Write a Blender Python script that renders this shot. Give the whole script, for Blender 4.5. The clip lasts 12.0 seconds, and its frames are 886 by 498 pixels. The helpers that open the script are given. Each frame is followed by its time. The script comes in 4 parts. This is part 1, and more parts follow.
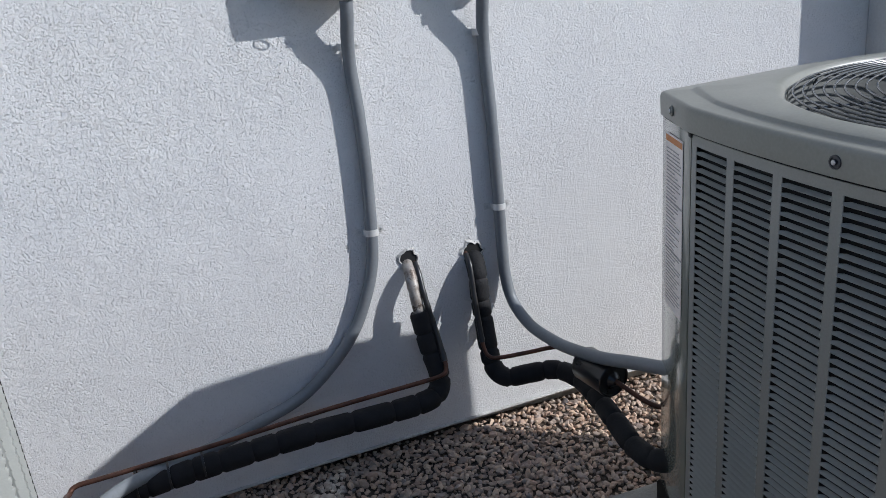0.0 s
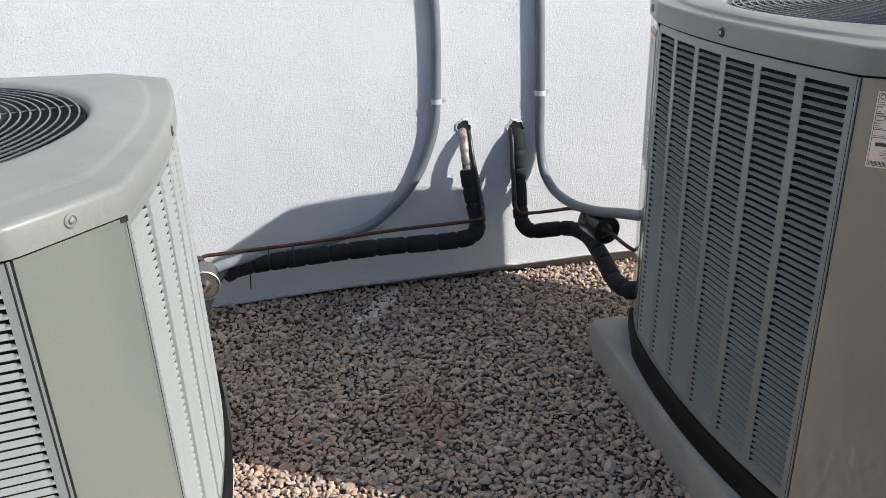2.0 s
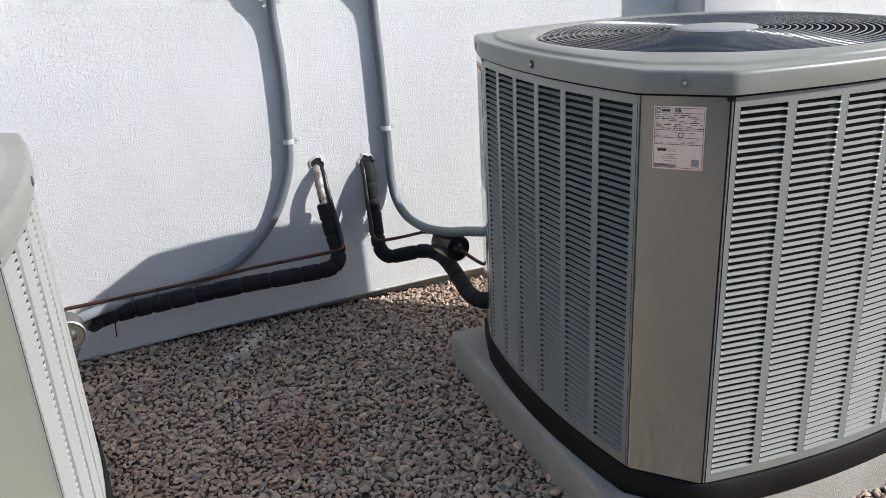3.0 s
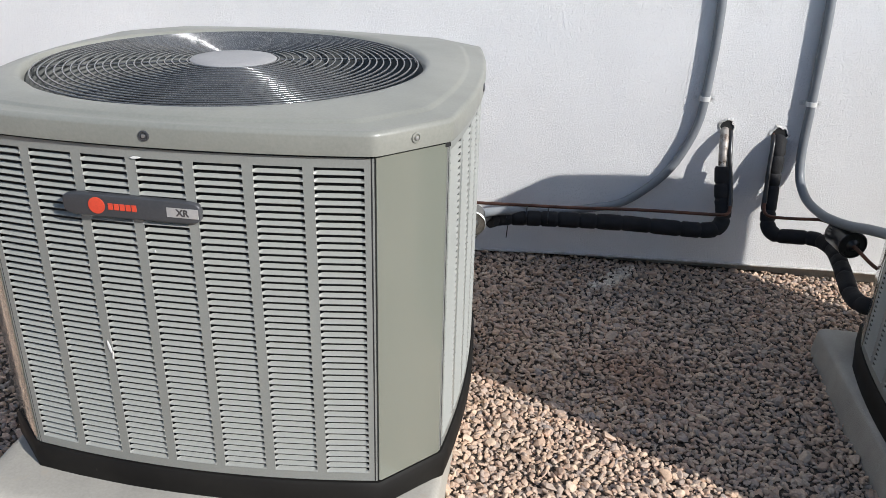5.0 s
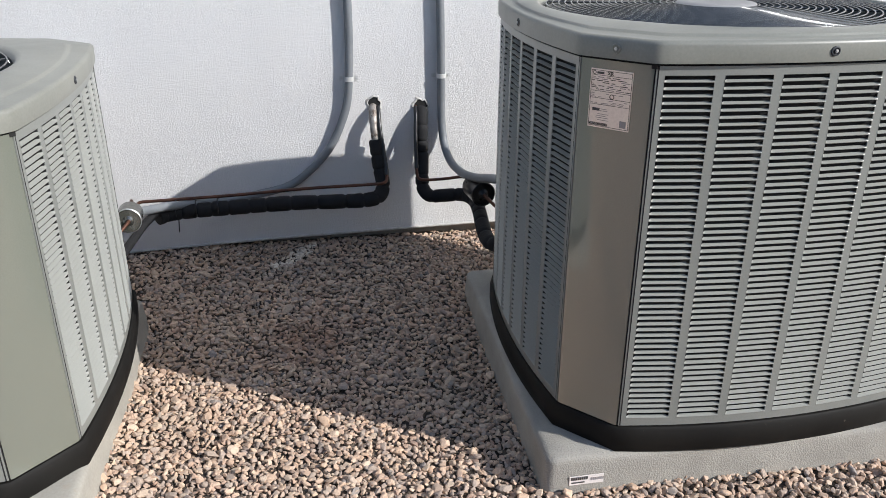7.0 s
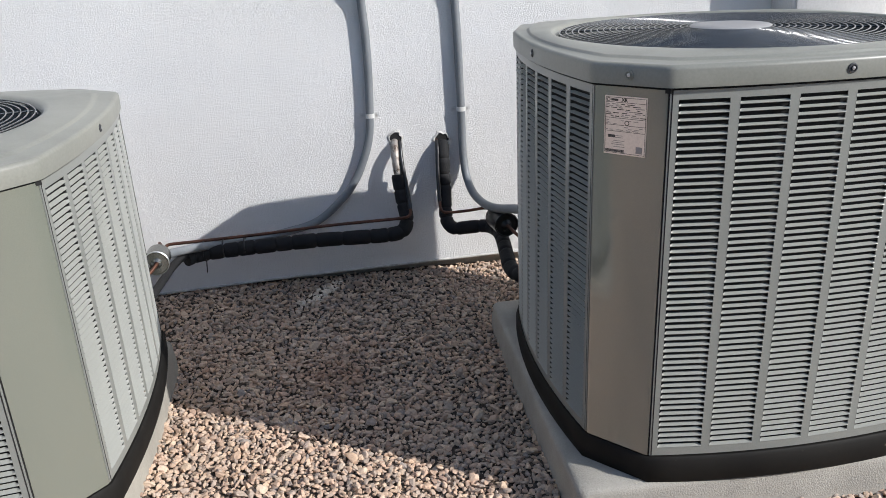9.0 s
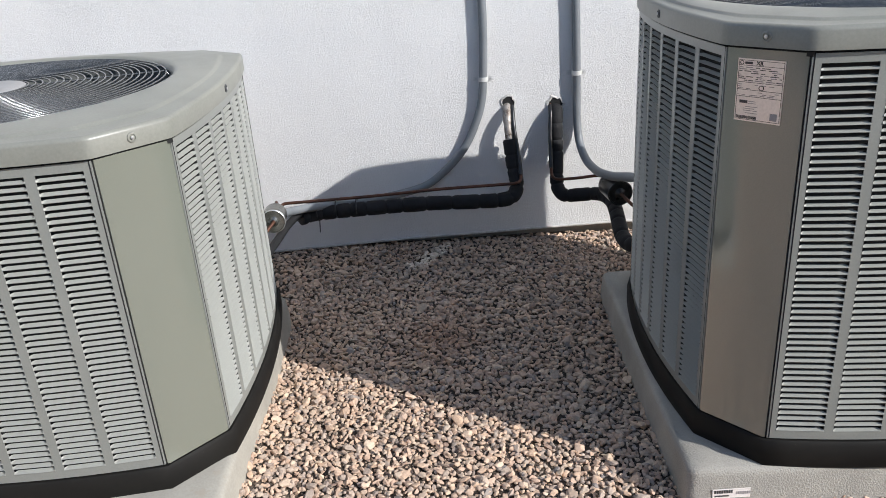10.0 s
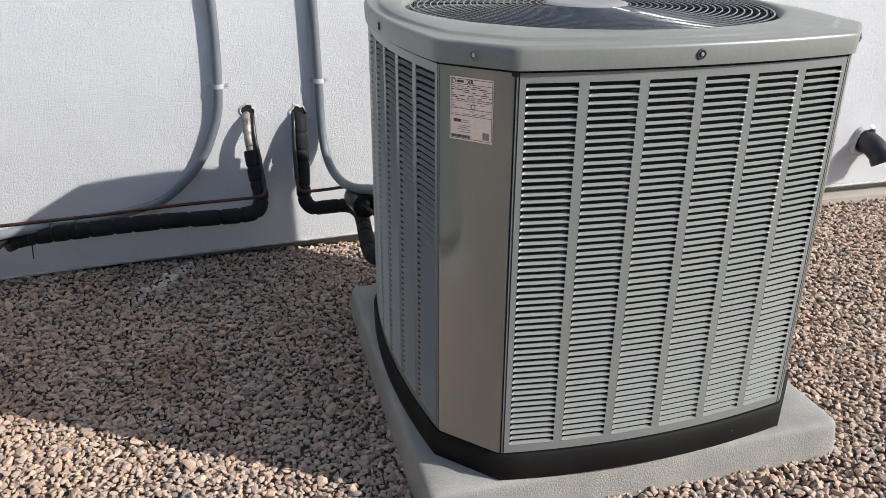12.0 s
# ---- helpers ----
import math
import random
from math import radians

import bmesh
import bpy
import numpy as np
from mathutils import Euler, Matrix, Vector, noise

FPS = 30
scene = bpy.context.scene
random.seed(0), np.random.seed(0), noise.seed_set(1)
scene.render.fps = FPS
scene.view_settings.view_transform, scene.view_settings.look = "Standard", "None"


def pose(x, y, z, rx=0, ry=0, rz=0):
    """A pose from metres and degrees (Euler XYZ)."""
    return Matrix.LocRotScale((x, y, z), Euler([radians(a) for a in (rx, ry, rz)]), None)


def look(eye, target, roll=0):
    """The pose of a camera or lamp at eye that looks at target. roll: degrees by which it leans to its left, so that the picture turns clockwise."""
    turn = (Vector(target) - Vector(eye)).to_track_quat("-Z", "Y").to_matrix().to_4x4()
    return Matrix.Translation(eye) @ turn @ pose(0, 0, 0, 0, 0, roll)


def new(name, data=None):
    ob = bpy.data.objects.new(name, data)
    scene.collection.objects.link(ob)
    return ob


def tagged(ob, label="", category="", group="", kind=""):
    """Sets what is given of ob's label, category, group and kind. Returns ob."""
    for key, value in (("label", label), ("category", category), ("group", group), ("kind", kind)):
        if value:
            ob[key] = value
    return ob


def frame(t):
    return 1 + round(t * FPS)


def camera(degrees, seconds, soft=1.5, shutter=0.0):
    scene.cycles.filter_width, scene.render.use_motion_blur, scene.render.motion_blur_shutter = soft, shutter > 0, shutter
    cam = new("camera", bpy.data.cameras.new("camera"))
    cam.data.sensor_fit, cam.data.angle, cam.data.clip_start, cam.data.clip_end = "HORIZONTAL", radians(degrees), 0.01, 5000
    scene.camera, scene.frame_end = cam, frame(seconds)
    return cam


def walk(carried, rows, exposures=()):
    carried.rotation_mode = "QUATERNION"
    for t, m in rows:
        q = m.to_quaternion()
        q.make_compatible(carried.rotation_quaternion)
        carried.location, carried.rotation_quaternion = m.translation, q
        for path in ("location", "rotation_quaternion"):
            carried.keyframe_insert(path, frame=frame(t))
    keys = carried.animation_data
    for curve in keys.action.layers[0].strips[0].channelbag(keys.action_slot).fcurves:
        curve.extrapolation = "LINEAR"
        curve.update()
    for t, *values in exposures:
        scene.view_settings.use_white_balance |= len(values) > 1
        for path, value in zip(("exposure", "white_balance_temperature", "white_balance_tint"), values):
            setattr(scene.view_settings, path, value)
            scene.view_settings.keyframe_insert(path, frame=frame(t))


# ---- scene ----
cam = camera(58.98, 12.0, soft=0.7)
PATH = [
    (0.0, 0.217, -0.123, 1.353, -19.75, -19.38, 5.44),
    (0.5, 0.177, -0.277, 1.317, -26.87, -20.67, 5.22),
    (1.0, 0.147, -0.381, 1.336, -25.13, -20.55, 3.11),
    (1.5, 0.199, -0.658, 1.276, -15.14, -20.88, 1.82),
    (2.0, 0.206, -0.813, 1.280, -10.48, -22.42, 2.03),
    (2.5, 0.222, -0.887, 1.299, -17.35, -20.86, 3.35),
    (2.7, 0.203, -0.949, 1.298, -20.02, -20.14, 3.80),
    (3.1, 0.177, -0.989, 1.296, -21.53, -20.16, 3.26),
    (3.5, 0.135, -1.029, 1.295, -19.08, -21.63, 1.26),
    (3.9, 0.095, -1.064, 1.296, -14.25, -23.36, -0.79),
    (4.3, 0.074, -1.084, 1.300, -8.59, -24.18, -1.47),
    (4.5, 0.067, -1.102, 1.311, -4.89, -24.17, -1.15),
    (5.0, 0.157, -1.153, 1.317, 9.47, -23.09, -1.56),
    (5.5, 0.337, -1.275, 1.301, 17.14, -22.53, -0.37),
    (6.0, 0.454, -1.290, 1.269, 8.12, -23.29, 1.02),
    (6.5, 0.520, -1.308, 1.286, -2.50, -23.37, -0.18),
    (7.0, 0.548, -1.320, 1.292, -8.69, -22.54, 0.02),
    (7.2, 0.575, -1.342, 1.291, -10.23, -22.00, 0.48),
    (7.6, 0.592, -1.348, 1.292, -12.39, -21.12, 1.22),
    (8.0, 0.607, -1.345, 1.295, -13.67, -20.30, 1.93),
    (8.4, 0.613, -1.337, 1.297, -13.24, -19.79, 2.47),
    (8.8, 0.604, -1.330, 1.296, -10.26, -19.87, 2.66),
    (9.0, 0.574, -1.322, 1.292, -7.24, -20.17, 2.65),
    (9.5, 0.543, -1.309, 1.290, -1.72, -21.23, 3.08),
    (10.0, 0.548, -1.306, 1.286, 0.39, -22.24, 3.56),
    (10.5, 0.574, -1.315, 1.266, -1.37, -23.20, 3.88),
    (11.0, 0.624, -1.310, 1.270, -5.99, -23.65, 3.11),
    (11.5, 0.652, -1.312, 1.278, -11.10, -23.70, 1.95),
    (12.0, 0.697, -1.194, 1.291, -15.11, -22.76, -0.05),
]
walk(cam, [(t, pose(x, y, z, 90 + pitch, roll, yaw)) for t, x, y, z, yaw, pitch, roll in PATH],
     [(0.0, -0.16, 5950, 9), (0.5, 0.0, 6000, 9), (1.0, 0.24, 6050, 9), (1.5, 0.22, 6150, 9), (2.0, 0.34, 6180, 9), (2.5, 0.31, 6200, 9), (4.5, 0.34, 6300, 9), (5.5, 0.13, 6300, 9), (6.0, 0.13, 6300, 9), (6.5, 0.19, 6300, 9), (9.0, 0.17, 6300, 9), (9.5, 0.24, 6300, 9), (12.0, 0.18, 6300, 9)])

# ---- light ----
SUN_AZ, SUN_EL = 121.3, 30.6
world = bpy.data.worlds.new("sky")
scene.world = world
world.use_nodes = True
_sky = world.node_tree.nodes.new("ShaderNodeTexSky")
_sky.sky_type, _sky.sun_disc = "NISHITA", False
_sky.sun_elevation, _sky.sun_rotation = radians(SUN_EL), radians(SUN_AZ)
_sky.ozone_density = 1.6
_bg = world.node_tree.nodes["Background"]
_bg.inputs["Strength"].default_value = 0.14
world.node_tree.links.new(_sky.outputs["Color"], _bg.inputs["Color"])
_sun = bpy.data.lights.new("sun", "SUN")
_sun.energy, _sun.angle, _sun.color = 4.6, radians(0.53), (1.0, 0.955, 0.91)
_way = Vector((-math.sin(radians(SUN_AZ)) * math.cos(radians(SUN_EL)), -math.cos(radians(SUN_AZ)) * math.cos(radians(SUN_EL)), -math.sin(radians(SUN_EL))))
new("sun", _sun).matrix_basis = look((6, -4, 5), Vector((6, -4, 5)) + _way)

# ---- materials ----
def material(name):
    m = bpy.data.materials.new(name)
    m.use_nodes = True
    nt = m.node_tree
    return m, nt, nt.nodes["Principled BSDF"]


def node(nt, kind, **inputs):
    n = nt.nodes.new(kind)
    for k, v in inputs.items():
        n.inputs[k.replace("_", " ")].default_value = v
    return n


def ramp(nt, fac, stops):
    r = nt.nodes.new("ShaderNodeValToRGB")
    el = r.color_ramp.elements
    while len(el) < len(stops):
        el.new(0.5)
    for e, (p, c) in zip(el, stops):
        e.position, e.color = p, (*c, 1)
    nt.links.new(fac, r.inputs["Fac"])
    return r.outputs["Color"]


def bump(nt, bsdf, height, strength, distance, before=None):
    b = node(nt, "ShaderNodeBump", Strength=strength, Distance=distance)
    nt.links.new(height, b.inputs["Height"])
    if before is not None:
        nt.links.new(before, b.inputs["Normal"])
    nt.links.new(b.outputs["Normal"], bsdf.inputs["Normal"])
    return b.outputs["Normal"]


def coords(nt, scale=(1, 1, 1)):
    tc = nt.nodes.new("ShaderNodeTexCoord")
    mp = nt.nodes.new("ShaderNodeMapping")
    mp.inputs["Scale"].default_value = scale
    nt.links.new(tc.outputs["Object"], mp.inputs["Vector"])
    return mp.outputs["Vector"]


def noise_fac(nt, vec, scale, detail=4, rough=0.55):
    n = node(nt, "ShaderNodeTexNoise", Scale=scale, Detail=detail, Roughness=rough)
    nt.links.new(vec, n.inputs["Vector"])
    return n.outputs["Fac"]


def mix(nt, kind, fac, a, b):
    m = nt.nodes.new("ShaderNodeMix")
    m.data_type, m.blend_type = "RGBA", kind
    if isinstance(fac, float):
        m.inputs["Factor"].default_value = fac
    else:
        nt.links.new(fac, m.inputs["Factor"])
    for sock, v in ((m.inputs[6], a), (m.inputs[7], b)):
        if isinstance(v, tuple):
            sock.default_value = (*v, 1)
        else:
            nt.links.new(v, sock)
    return m.outputs[2]


def surface(name, c1, c2, rough=0.6, metal=0.0, scale=6.0, fine=120.0, relief=0.2, depth=0.002, r2=None, coat=0.0, spots=None):
    """A plain surface with cloudy variation at two scales, fine relief and uneven gloss."""
    m, nt, b = material(name)
    v = coords(nt)
    big, small = noise_fac(nt, v, scale, 5), noise_fac(nt, v, fine, 3)
    col = ramp(nt, big, ((0.3, c1), (0.7, c2)))
    col = mix(nt, "MULTIPLY", 0.35, col, ramp(nt, small, ((0.25, (0.6, 0.6, 0.6)), (0.75, (1, 1, 1)))))
    if spots:
        sp = ramp(nt, noise_fac(nt, v, spots[0], 6, 0.7), ((spots[1], (0, 0, 0)), (spots[1] + 0.08, (1, 1, 1))))
        col = mix(nt, "MIX", sp, col, spots[2])
    nt.links.new(col, b.inputs["Base Color"])
    mr = nt.nodes.new("ShaderNodeMapRange")
    nt.links.new(noise_fac(nt, v, scale * 3, 4), mr.inputs["Value"])
    mr.inputs["To Min"].default_value, mr.inputs["To Max"].default_value = rough, (r2 or min(1, rough + 0.15))
    nt.links.new(mr.outputs["Result"], b.inputs["Roughness"])
    b.inputs["Metallic"].default_value, b.inputs["Coat Weight"].default_value = metal, coat
    bump(nt, b, small, relief, depth)
    return m


def stucco_material():
    m, nt, b = material("white_stucco")
    v = coords(nt)
    tone = ramp(nt, noise_fac(nt, v, 1.3, 5), ((0.3, (0.69, 0.69, 0.69)), (0.7, (0.755, 0.75, 0.74))))
    patch = ramp(nt, noise_fac(nt, v, 34, 4, 0.6), ((0.33, (0.62, 0.62, 0.62)), (0.62, (1, 1, 1))))
    pits = ramp(nt, noise_fac(nt, v, 215, 4, 0.62), ((0.30, (0, 0, 0)), (0.46, (0.8, 0.8, 0.8)), (0.70, (1, 1, 1))))
    grain = mix(nt, "MULTIPLY", 1.0, pits, patch)
    # trowelled patches lie smoother than the rest
    smooth = ramp(nt, noise_fac(nt, coords(nt, (1.0, 1.0, 0.7)), 2.4, 4, 0.6), ((0.38, (0.55, 0.55, 0.55)), (0.6, (1, 1, 1))))
    # pits are darkened in the colour too, as shade in the recesses
    tone = mix(nt, "MULTIPLY", 0.22, tone, ramp(nt, pits, ((0.0, (0.70, 0.70, 0.71)), (0.6, (1, 1, 1)))))
    nt.links.new(tone, b.inputs["Base Color"])
    b.inputs["Roughness"].default_value = 0.9
    b.inputs["Specular IOR Level"].default_value = 0.25
    grain = mix(nt, "MULTIPLY", 1.0, grain, smooth)
    n1 = bump(nt, b, grain, 1.0, 0.0034)
    n2 = bump(nt, b, noise_fac(nt, v, 150, 4, 0.6), 0.26, 0.005, n1)
    bump(nt, b, noise_fac(nt, v, 7, 3), 0.16, 0.02, n2)
    return m


def stone_material(name="river_gravel", dull=1.0):
    m, nt, b = material(name)
    v = coords(nt)
    g = nt.nodes.new("ShaderNodeNewGeometry")
    col = ramp(nt, g.outputs["Random Per Island"], (
        (0.0, (0.353, 0.249, 0.196)), (0.13, (0.625, 0.452, 0.327)), (0.25, (0.517, 0.378, 0.292)), (0.40, (0.683, 0.530, 0.392)), (0.52, (0.363, 0.295, 0.254)),
        (0.66, (0.518, 0.417, 0.340)), (0.78, (0.585, 0.413, 0.312)), (0.9, (0.664, 0.525, 0.406)), (0.94, (0.586, 0.471, 0.365)), (1.0, (0.27, 0.245, 0.235))))
    sm = noise_fac(nt, v, 160, 5, 0.65)
    col = mix(nt, "MULTIPLY", 0.6, col, ramp(nt, sm, ((0.25, (0.55, 0.52, 0.5)), (0.7, (1.05, 1.03, 1)))))
    fade = nt.nodes.new("ShaderNodeHueSaturation")
    fade.inputs["Saturation"].default_value = 1.02
    fade.inputs["Value"].default_value = 1.04
    nt.links.new(col, fade.inputs["Color"])
    col = fade.outputs["Color"]
    dust = ramp(nt, noise_fac(nt, v, 2.2, 4), ((0.45, (0, 0, 0)), (0.75, (0.35, 0.35, 0.35))))
    col = mix(nt, "MIX", dust, col, (0.42, 0.33, 0.25))
    # a washed-in stain of reddish soil
    far = nt.nodes.new("ShaderNodeVectorMath")
    far.operation = "DISTANCE"
    far.inputs[1].default_value = (0.46, 1.06, 0.0)
    nt.links.new(v, far.inputs[0])
    rough_edge = nt.nodes.new("ShaderNodeMath")
    rough_edge.operation = "MULTIPLY_ADD"
    nt.links.new(noise_fac(nt, v, 9, 5, 0.65), rough_edge.inputs[0])
    rough_edge.inputs[1].default_value = 0.5
    nt.links.new(far.outputs["Value"], rough_edge.inputs[2])
    soil = ramp(nt, rough_edge.outputs[0], ((0.28, (0.5, 0.5, 0.5)), (0.46, (0, 0, 0))))
    col = mix(nt, "MIX", soil, col, (0.34, 0.18, 0.11))
    # a streak of sun on the stones, painted in as a paler colour
    place = nt.nodes.new("ShaderNodeMapping")
    place.vector_type = "TEXTURE"
    place.inputs["Location"].default_value = (0.385, 1.71, 0.0)
    place.inputs["Rotation"].default_value = (0, 0, 0.9)
    place.inputs["Scale"].default_value = (0.55, 0.13, 1.0)
    nt.links.new(v, place.inputs["Vector"])
    size = nt.nodes.new("ShaderNodeVectorMath")
    size.operation = "LENGTH"
    nt.links.new(place.outputs["Vector"], size.inputs[0])
    ragged = nt.nodes.new("ShaderNodeMath")
    ragged.operation = "MULTIPLY_ADD"
    nt.links.new(noise_fac(nt, v, 30, 5, 0.7), ragged.inputs[0])
    ragged.inputs[1].default_value = 0.8
    nt.links.new(size.outputs["Value"], ragged.inputs[2])
    sun_gleam = ramp(nt, ragged.outputs[0], ((0.55, (0.9, 0.9, 0.9)), (0.72, (0, 0, 0))))
    col = mix(nt, "MIX", sun_gleam, col, (0.85, 0.74, 0.61))
    nt.links.new(col, b.inputs["Base Color"])
    b.inputs["Roughness"].default_value = 0.82
    bump(nt, b, sm, 0.35, 0.003)
    return m


def far_gravel_material():
    """Gravel too far off for single stones: a colour and a bump for each cell."""
    m, nt, b = material("far_gravel")
    v = coords(nt)
    cell = node(nt, "ShaderNodeTexVoronoi", Scale=48.0)
    nt.links.new(v, cell.inputs["Vector"])
    pick = nt.nodes.new("ShaderNodeSeparateColor")
    nt.links.new(cell.outputs["Color"], pick.inputs["Color"])
    col = ramp(nt, pick.outputs["Red"], ((0.0, (0.30, 0.22, 0.175)), (0.3, (0.50, 0.37, 0.28)), (0.55, (0.36, 0.29, 0.245)), (0.8, (0.54, 0.42, 0.32)), (1.0, (0.27, 0.24, 0.225))))
    gap = ramp(nt, cell.outputs["Distance"], ((0.35, (1, 1, 1)), (0.75, (0.35, 0.33, 0.31))))
    col = mix(nt, "MULTIPLY", 1.0, col, gap)
    col = mix(nt, "MULTIPLY", 0.5, col, ramp(nt, noise_fac(nt, v, 2.2, 4), ((0.3, (0.75, 0.72, 0.70)), (0.7, (1, 1, 1)))))
    nt.links.new(col, b.inputs["Base Color"])
    b.inputs["Roughness"].default_value = 0.85
    bump(nt, b, gap, 0.8, 0.012)
    return m


def louver_paint(name, base, worn):
    m = surface(name, base, worn, 0.27, 0.0, 2.2, 260, 0.06, 0.0006, 0.38)
    m.node_tree.nodes["Principled BSDF"].inputs["Specular IOR Level"].default_value = 0.75
    return m


STUCCO = stucco_material()
STONE = stone_material()
EARTH = surface("dark_gravelly_earth", (0.080, 0.064, 0.050), (0.15, 0.117, 0.089), 0.95, 0, 5, 90, 0.9, 0.02)
FAR_GRAVEL = far_gravel_material()
DIRT = surface("orange_brown_dirt", (0.30, 0.15, 0.07), (0.44, 0.23, 0.11), 0.95, 0, 4, 60, 0.9, 0.015)
UNSEEN_WALL = surface("tan_unseen_wall", (0.30, 0.25, 0.19), (0.38, 0.32, 0.25), 0.9, 0, 2, 60, 0.5, 0.01)
CONCRETE = surface("grey_footing_concrete", (0.34, 0.31, 0.27), (0.46, 0.42, 0.36), 0.9, 0, 5, 150, 0.6, 0.004)
LEDGE = surface("pale_tan_concrete", (0.44, 0.40, 0.33), (0.54, 0.49, 0.41), 0.9, 0, 5, 150, 0.5, 0.003)
PADMAT = surface("speckled_grey_pad", (0.31, 0.295, 0.262), (0.42, 0.40, 0.355), 0.88, 0, 7, 230, 0.75, 0.003, spots=(30, 0.66, (0.36, 0.34, 0.31)))
PADSMOOTH = surface("worn_smooth_grey_pad", (0.30, 0.285, 0.25), (0.43, 0.405, 0.35), 0.85, 0, 5, 150, 0.30, 0.0015, spots=(9, 0.60, (0.35, 0.315, 0.26)))
PAINT = louver_paint("olive_grey_paint", (0.233, 0.243, 0.226), (0.265, 0.274, 0.254))
# the panel paint made lighter for the slats, for the sun they catch
LOUVER = louver_paint("sunlit_olive_grey_paint", (0.315, 0.323, 0.298), (0.368, 0.376, 0.346))
PAINT_TOP = surface("dusty_olive_grey_paint", (0.215, 0.219, 0.192), (0.27, 0.27, 0.236), 0.28, 0, 3, 180, 0.08, 0.0008, 0.46)
POSTPAINT = surface("smooth_olive_grey_paint", (0.186, 0.199, 0.163), (0.210, 0.221, 0.184), 0.16, 0, 0.9, 420, 0.03, 0.0005, 0.26, 1.0)
POSTPAINT.node_tree.nodes["Principled BSDF"].inputs["Coat IOR"].default_value = 1.9
POSTPAINT.node_tree.nodes["Principled BSDF"].inputs["Coat Roughness"].default_value = 0.10
# pink tint puts the gravel's warm reflection into the foil's colour
FOIL = surface("white_foil_label", (0.86, 0.80, 0.78), (0.90, 0.85, 0.83), 0.30, 0.75, 8, 200, 0.05, 0.0005)
BASEBLACK = surface("black_plastic_base", (0.007, 0.0065, 0.006), (0.016, 0.015, 0.013), 0.6, 0, 4, 90, 0.2, 0.001, spots=(26, 0.68, (0.12, 0.10, 0.08)))
BASEBLACK.node_tree.nodes["Principled BSDF"].inputs["Specular IOR Level"].default_value = 0.2
# near-black, so the shade of louver gaps and fan well is in the colour
COIL = surface("shade_black_coil_fins", (0.007, 0.008, 0.0095), (0.014, 0.016, 0.018), 0.8, 0.0, 30, 300, 0.4, 0.002)
MOUTH = surface("dusty_grey_ring", (0.115, 0.122, 0.118), (0.17, 0.175, 0.168), 0.8, 0, 6, 120, 0.3, 0.002)
WIRE = surface("grey_coated_wire", (0.12, 0.125, 0.13), (0.16, 0.165, 0.17), 0.16, 0.55, 20, 200, 0.0, 0.0005, 0.22)
# grey with a teal cast that paints in the reflected sky
BLADE = surface("grey_fan_blade", (0.055, 0.075, 0.082), (0.080, 0.105, 0.114), 0.32, 0.0, 8, 100, 0.1, 0.001)
GREYTUBE = surface("grey_vinyl_conduit", (0.16, 0.175, 0.19), (0.21, 0.225, 0.24), 0.38, 0, 6, 130, 0.08, 0.0008)
FOAM = surface("black_pipe_foam", (0.005, 0.005, 0.006), (0.010, 0.010, 0.012), 0.75, 0, 14, 160, 0.5, 0.003)
TAPE = surface("black_vinyl_tape", (0.012, 0.012, 0.013), (0.02, 0.02, 0.022), 0.28, 0, 14, 60, 0.3, 0.002)
COPPER = surface("tarnished_copper", (0.17, 0.078, 0.050), (0.065, 0.038, 0.030), 0.42, 0.7, 14, 120, 0.2, 0.001)
PATINA = surface("patchy_tarnished_tube", (0.24, 0.20, 0.17), (0.46, 0.44, 0.41), 0.45, 0.4, 40, 120, 0.5, 0.002, spots=(45, 0.55, (0.10, 0.075, 0.06)))
ZINC = surface("bright_zinc_strap", (0.62, 0.62, 0.61), (0.74, 0.74, 0.73), 0.35, 0.25, 25, 140, 0.15, 0.001)
STEEL = surface("galvanised_steel", (0.55, 0.56, 0.57), (0.68, 0.68, 0.68), 0.32, 0.9, 25, 140, 0.15, 0.001)
DRIERGREY = surface("grey_green_enamel", (0.20, 0.20, 0.18), (0.28, 0.28, 0.26), 0.16, 0.85, 10, 80, 0.1, 0.001)
DRIERBLACK = surface("glossy_black_enamel", (0.012, 0.012, 0.013), (0.02, 0.02, 0.02), 0.22, 0, 10, 80, 0.1, 0.001)
# white label, tinted pink for the warm light bounced onto it
LABELWHITE = surface("white_printed_label", (0.84, 0.77, 0.74), (0.88, 0.83, 0.80), 0.45, 0, 8, 200, 0.05, 0.0005)
INK = surface("black_label_ink", (0.05, 0.045, 0.045), (0.09, 0.085, 0.085), 0.6, 0, 20, 200, 0.05, 0.0003)
INKGREY = surface("grey_label_ink", (0.30, 0.28, 0.28), (0.38, 0.36, 0.36), 0.6, 0, 20, 200, 0.05, 0.0003)
RED = surface("red_emblem", (0.62, 0.06, 0.03), (0.70, 0.09, 0.045), 0.35, 0, 20, 200, 0.05, 0.0003)
ORANGE = surface("orange_label_band", (0.60, 0.22, 0.06), (0.66, 0.27, 0.09), 0.5, 0, 20, 200, 0.05, 0.0003)
PLAQUE = surface("charcoal_plaque", (0.055, 0.058, 0.064), (0.075, 0.078, 0.084), 0.35, 0.2, 12, 200, 0.08, 0.0005)
SILVER = surface("brushed_silver_plate", (0.52, 0.52, 0.51), (0.62, 0.62, 0.61), 0.35, 0.5, 12, 200, 0.08, 0.0005)
SEAL = surface("crusty_white_sealant", (0.44, 0.43, 0.41), (0.70, 0.69, 0.66), 0.8, 0, 30, 120, 0.9, 0.006)
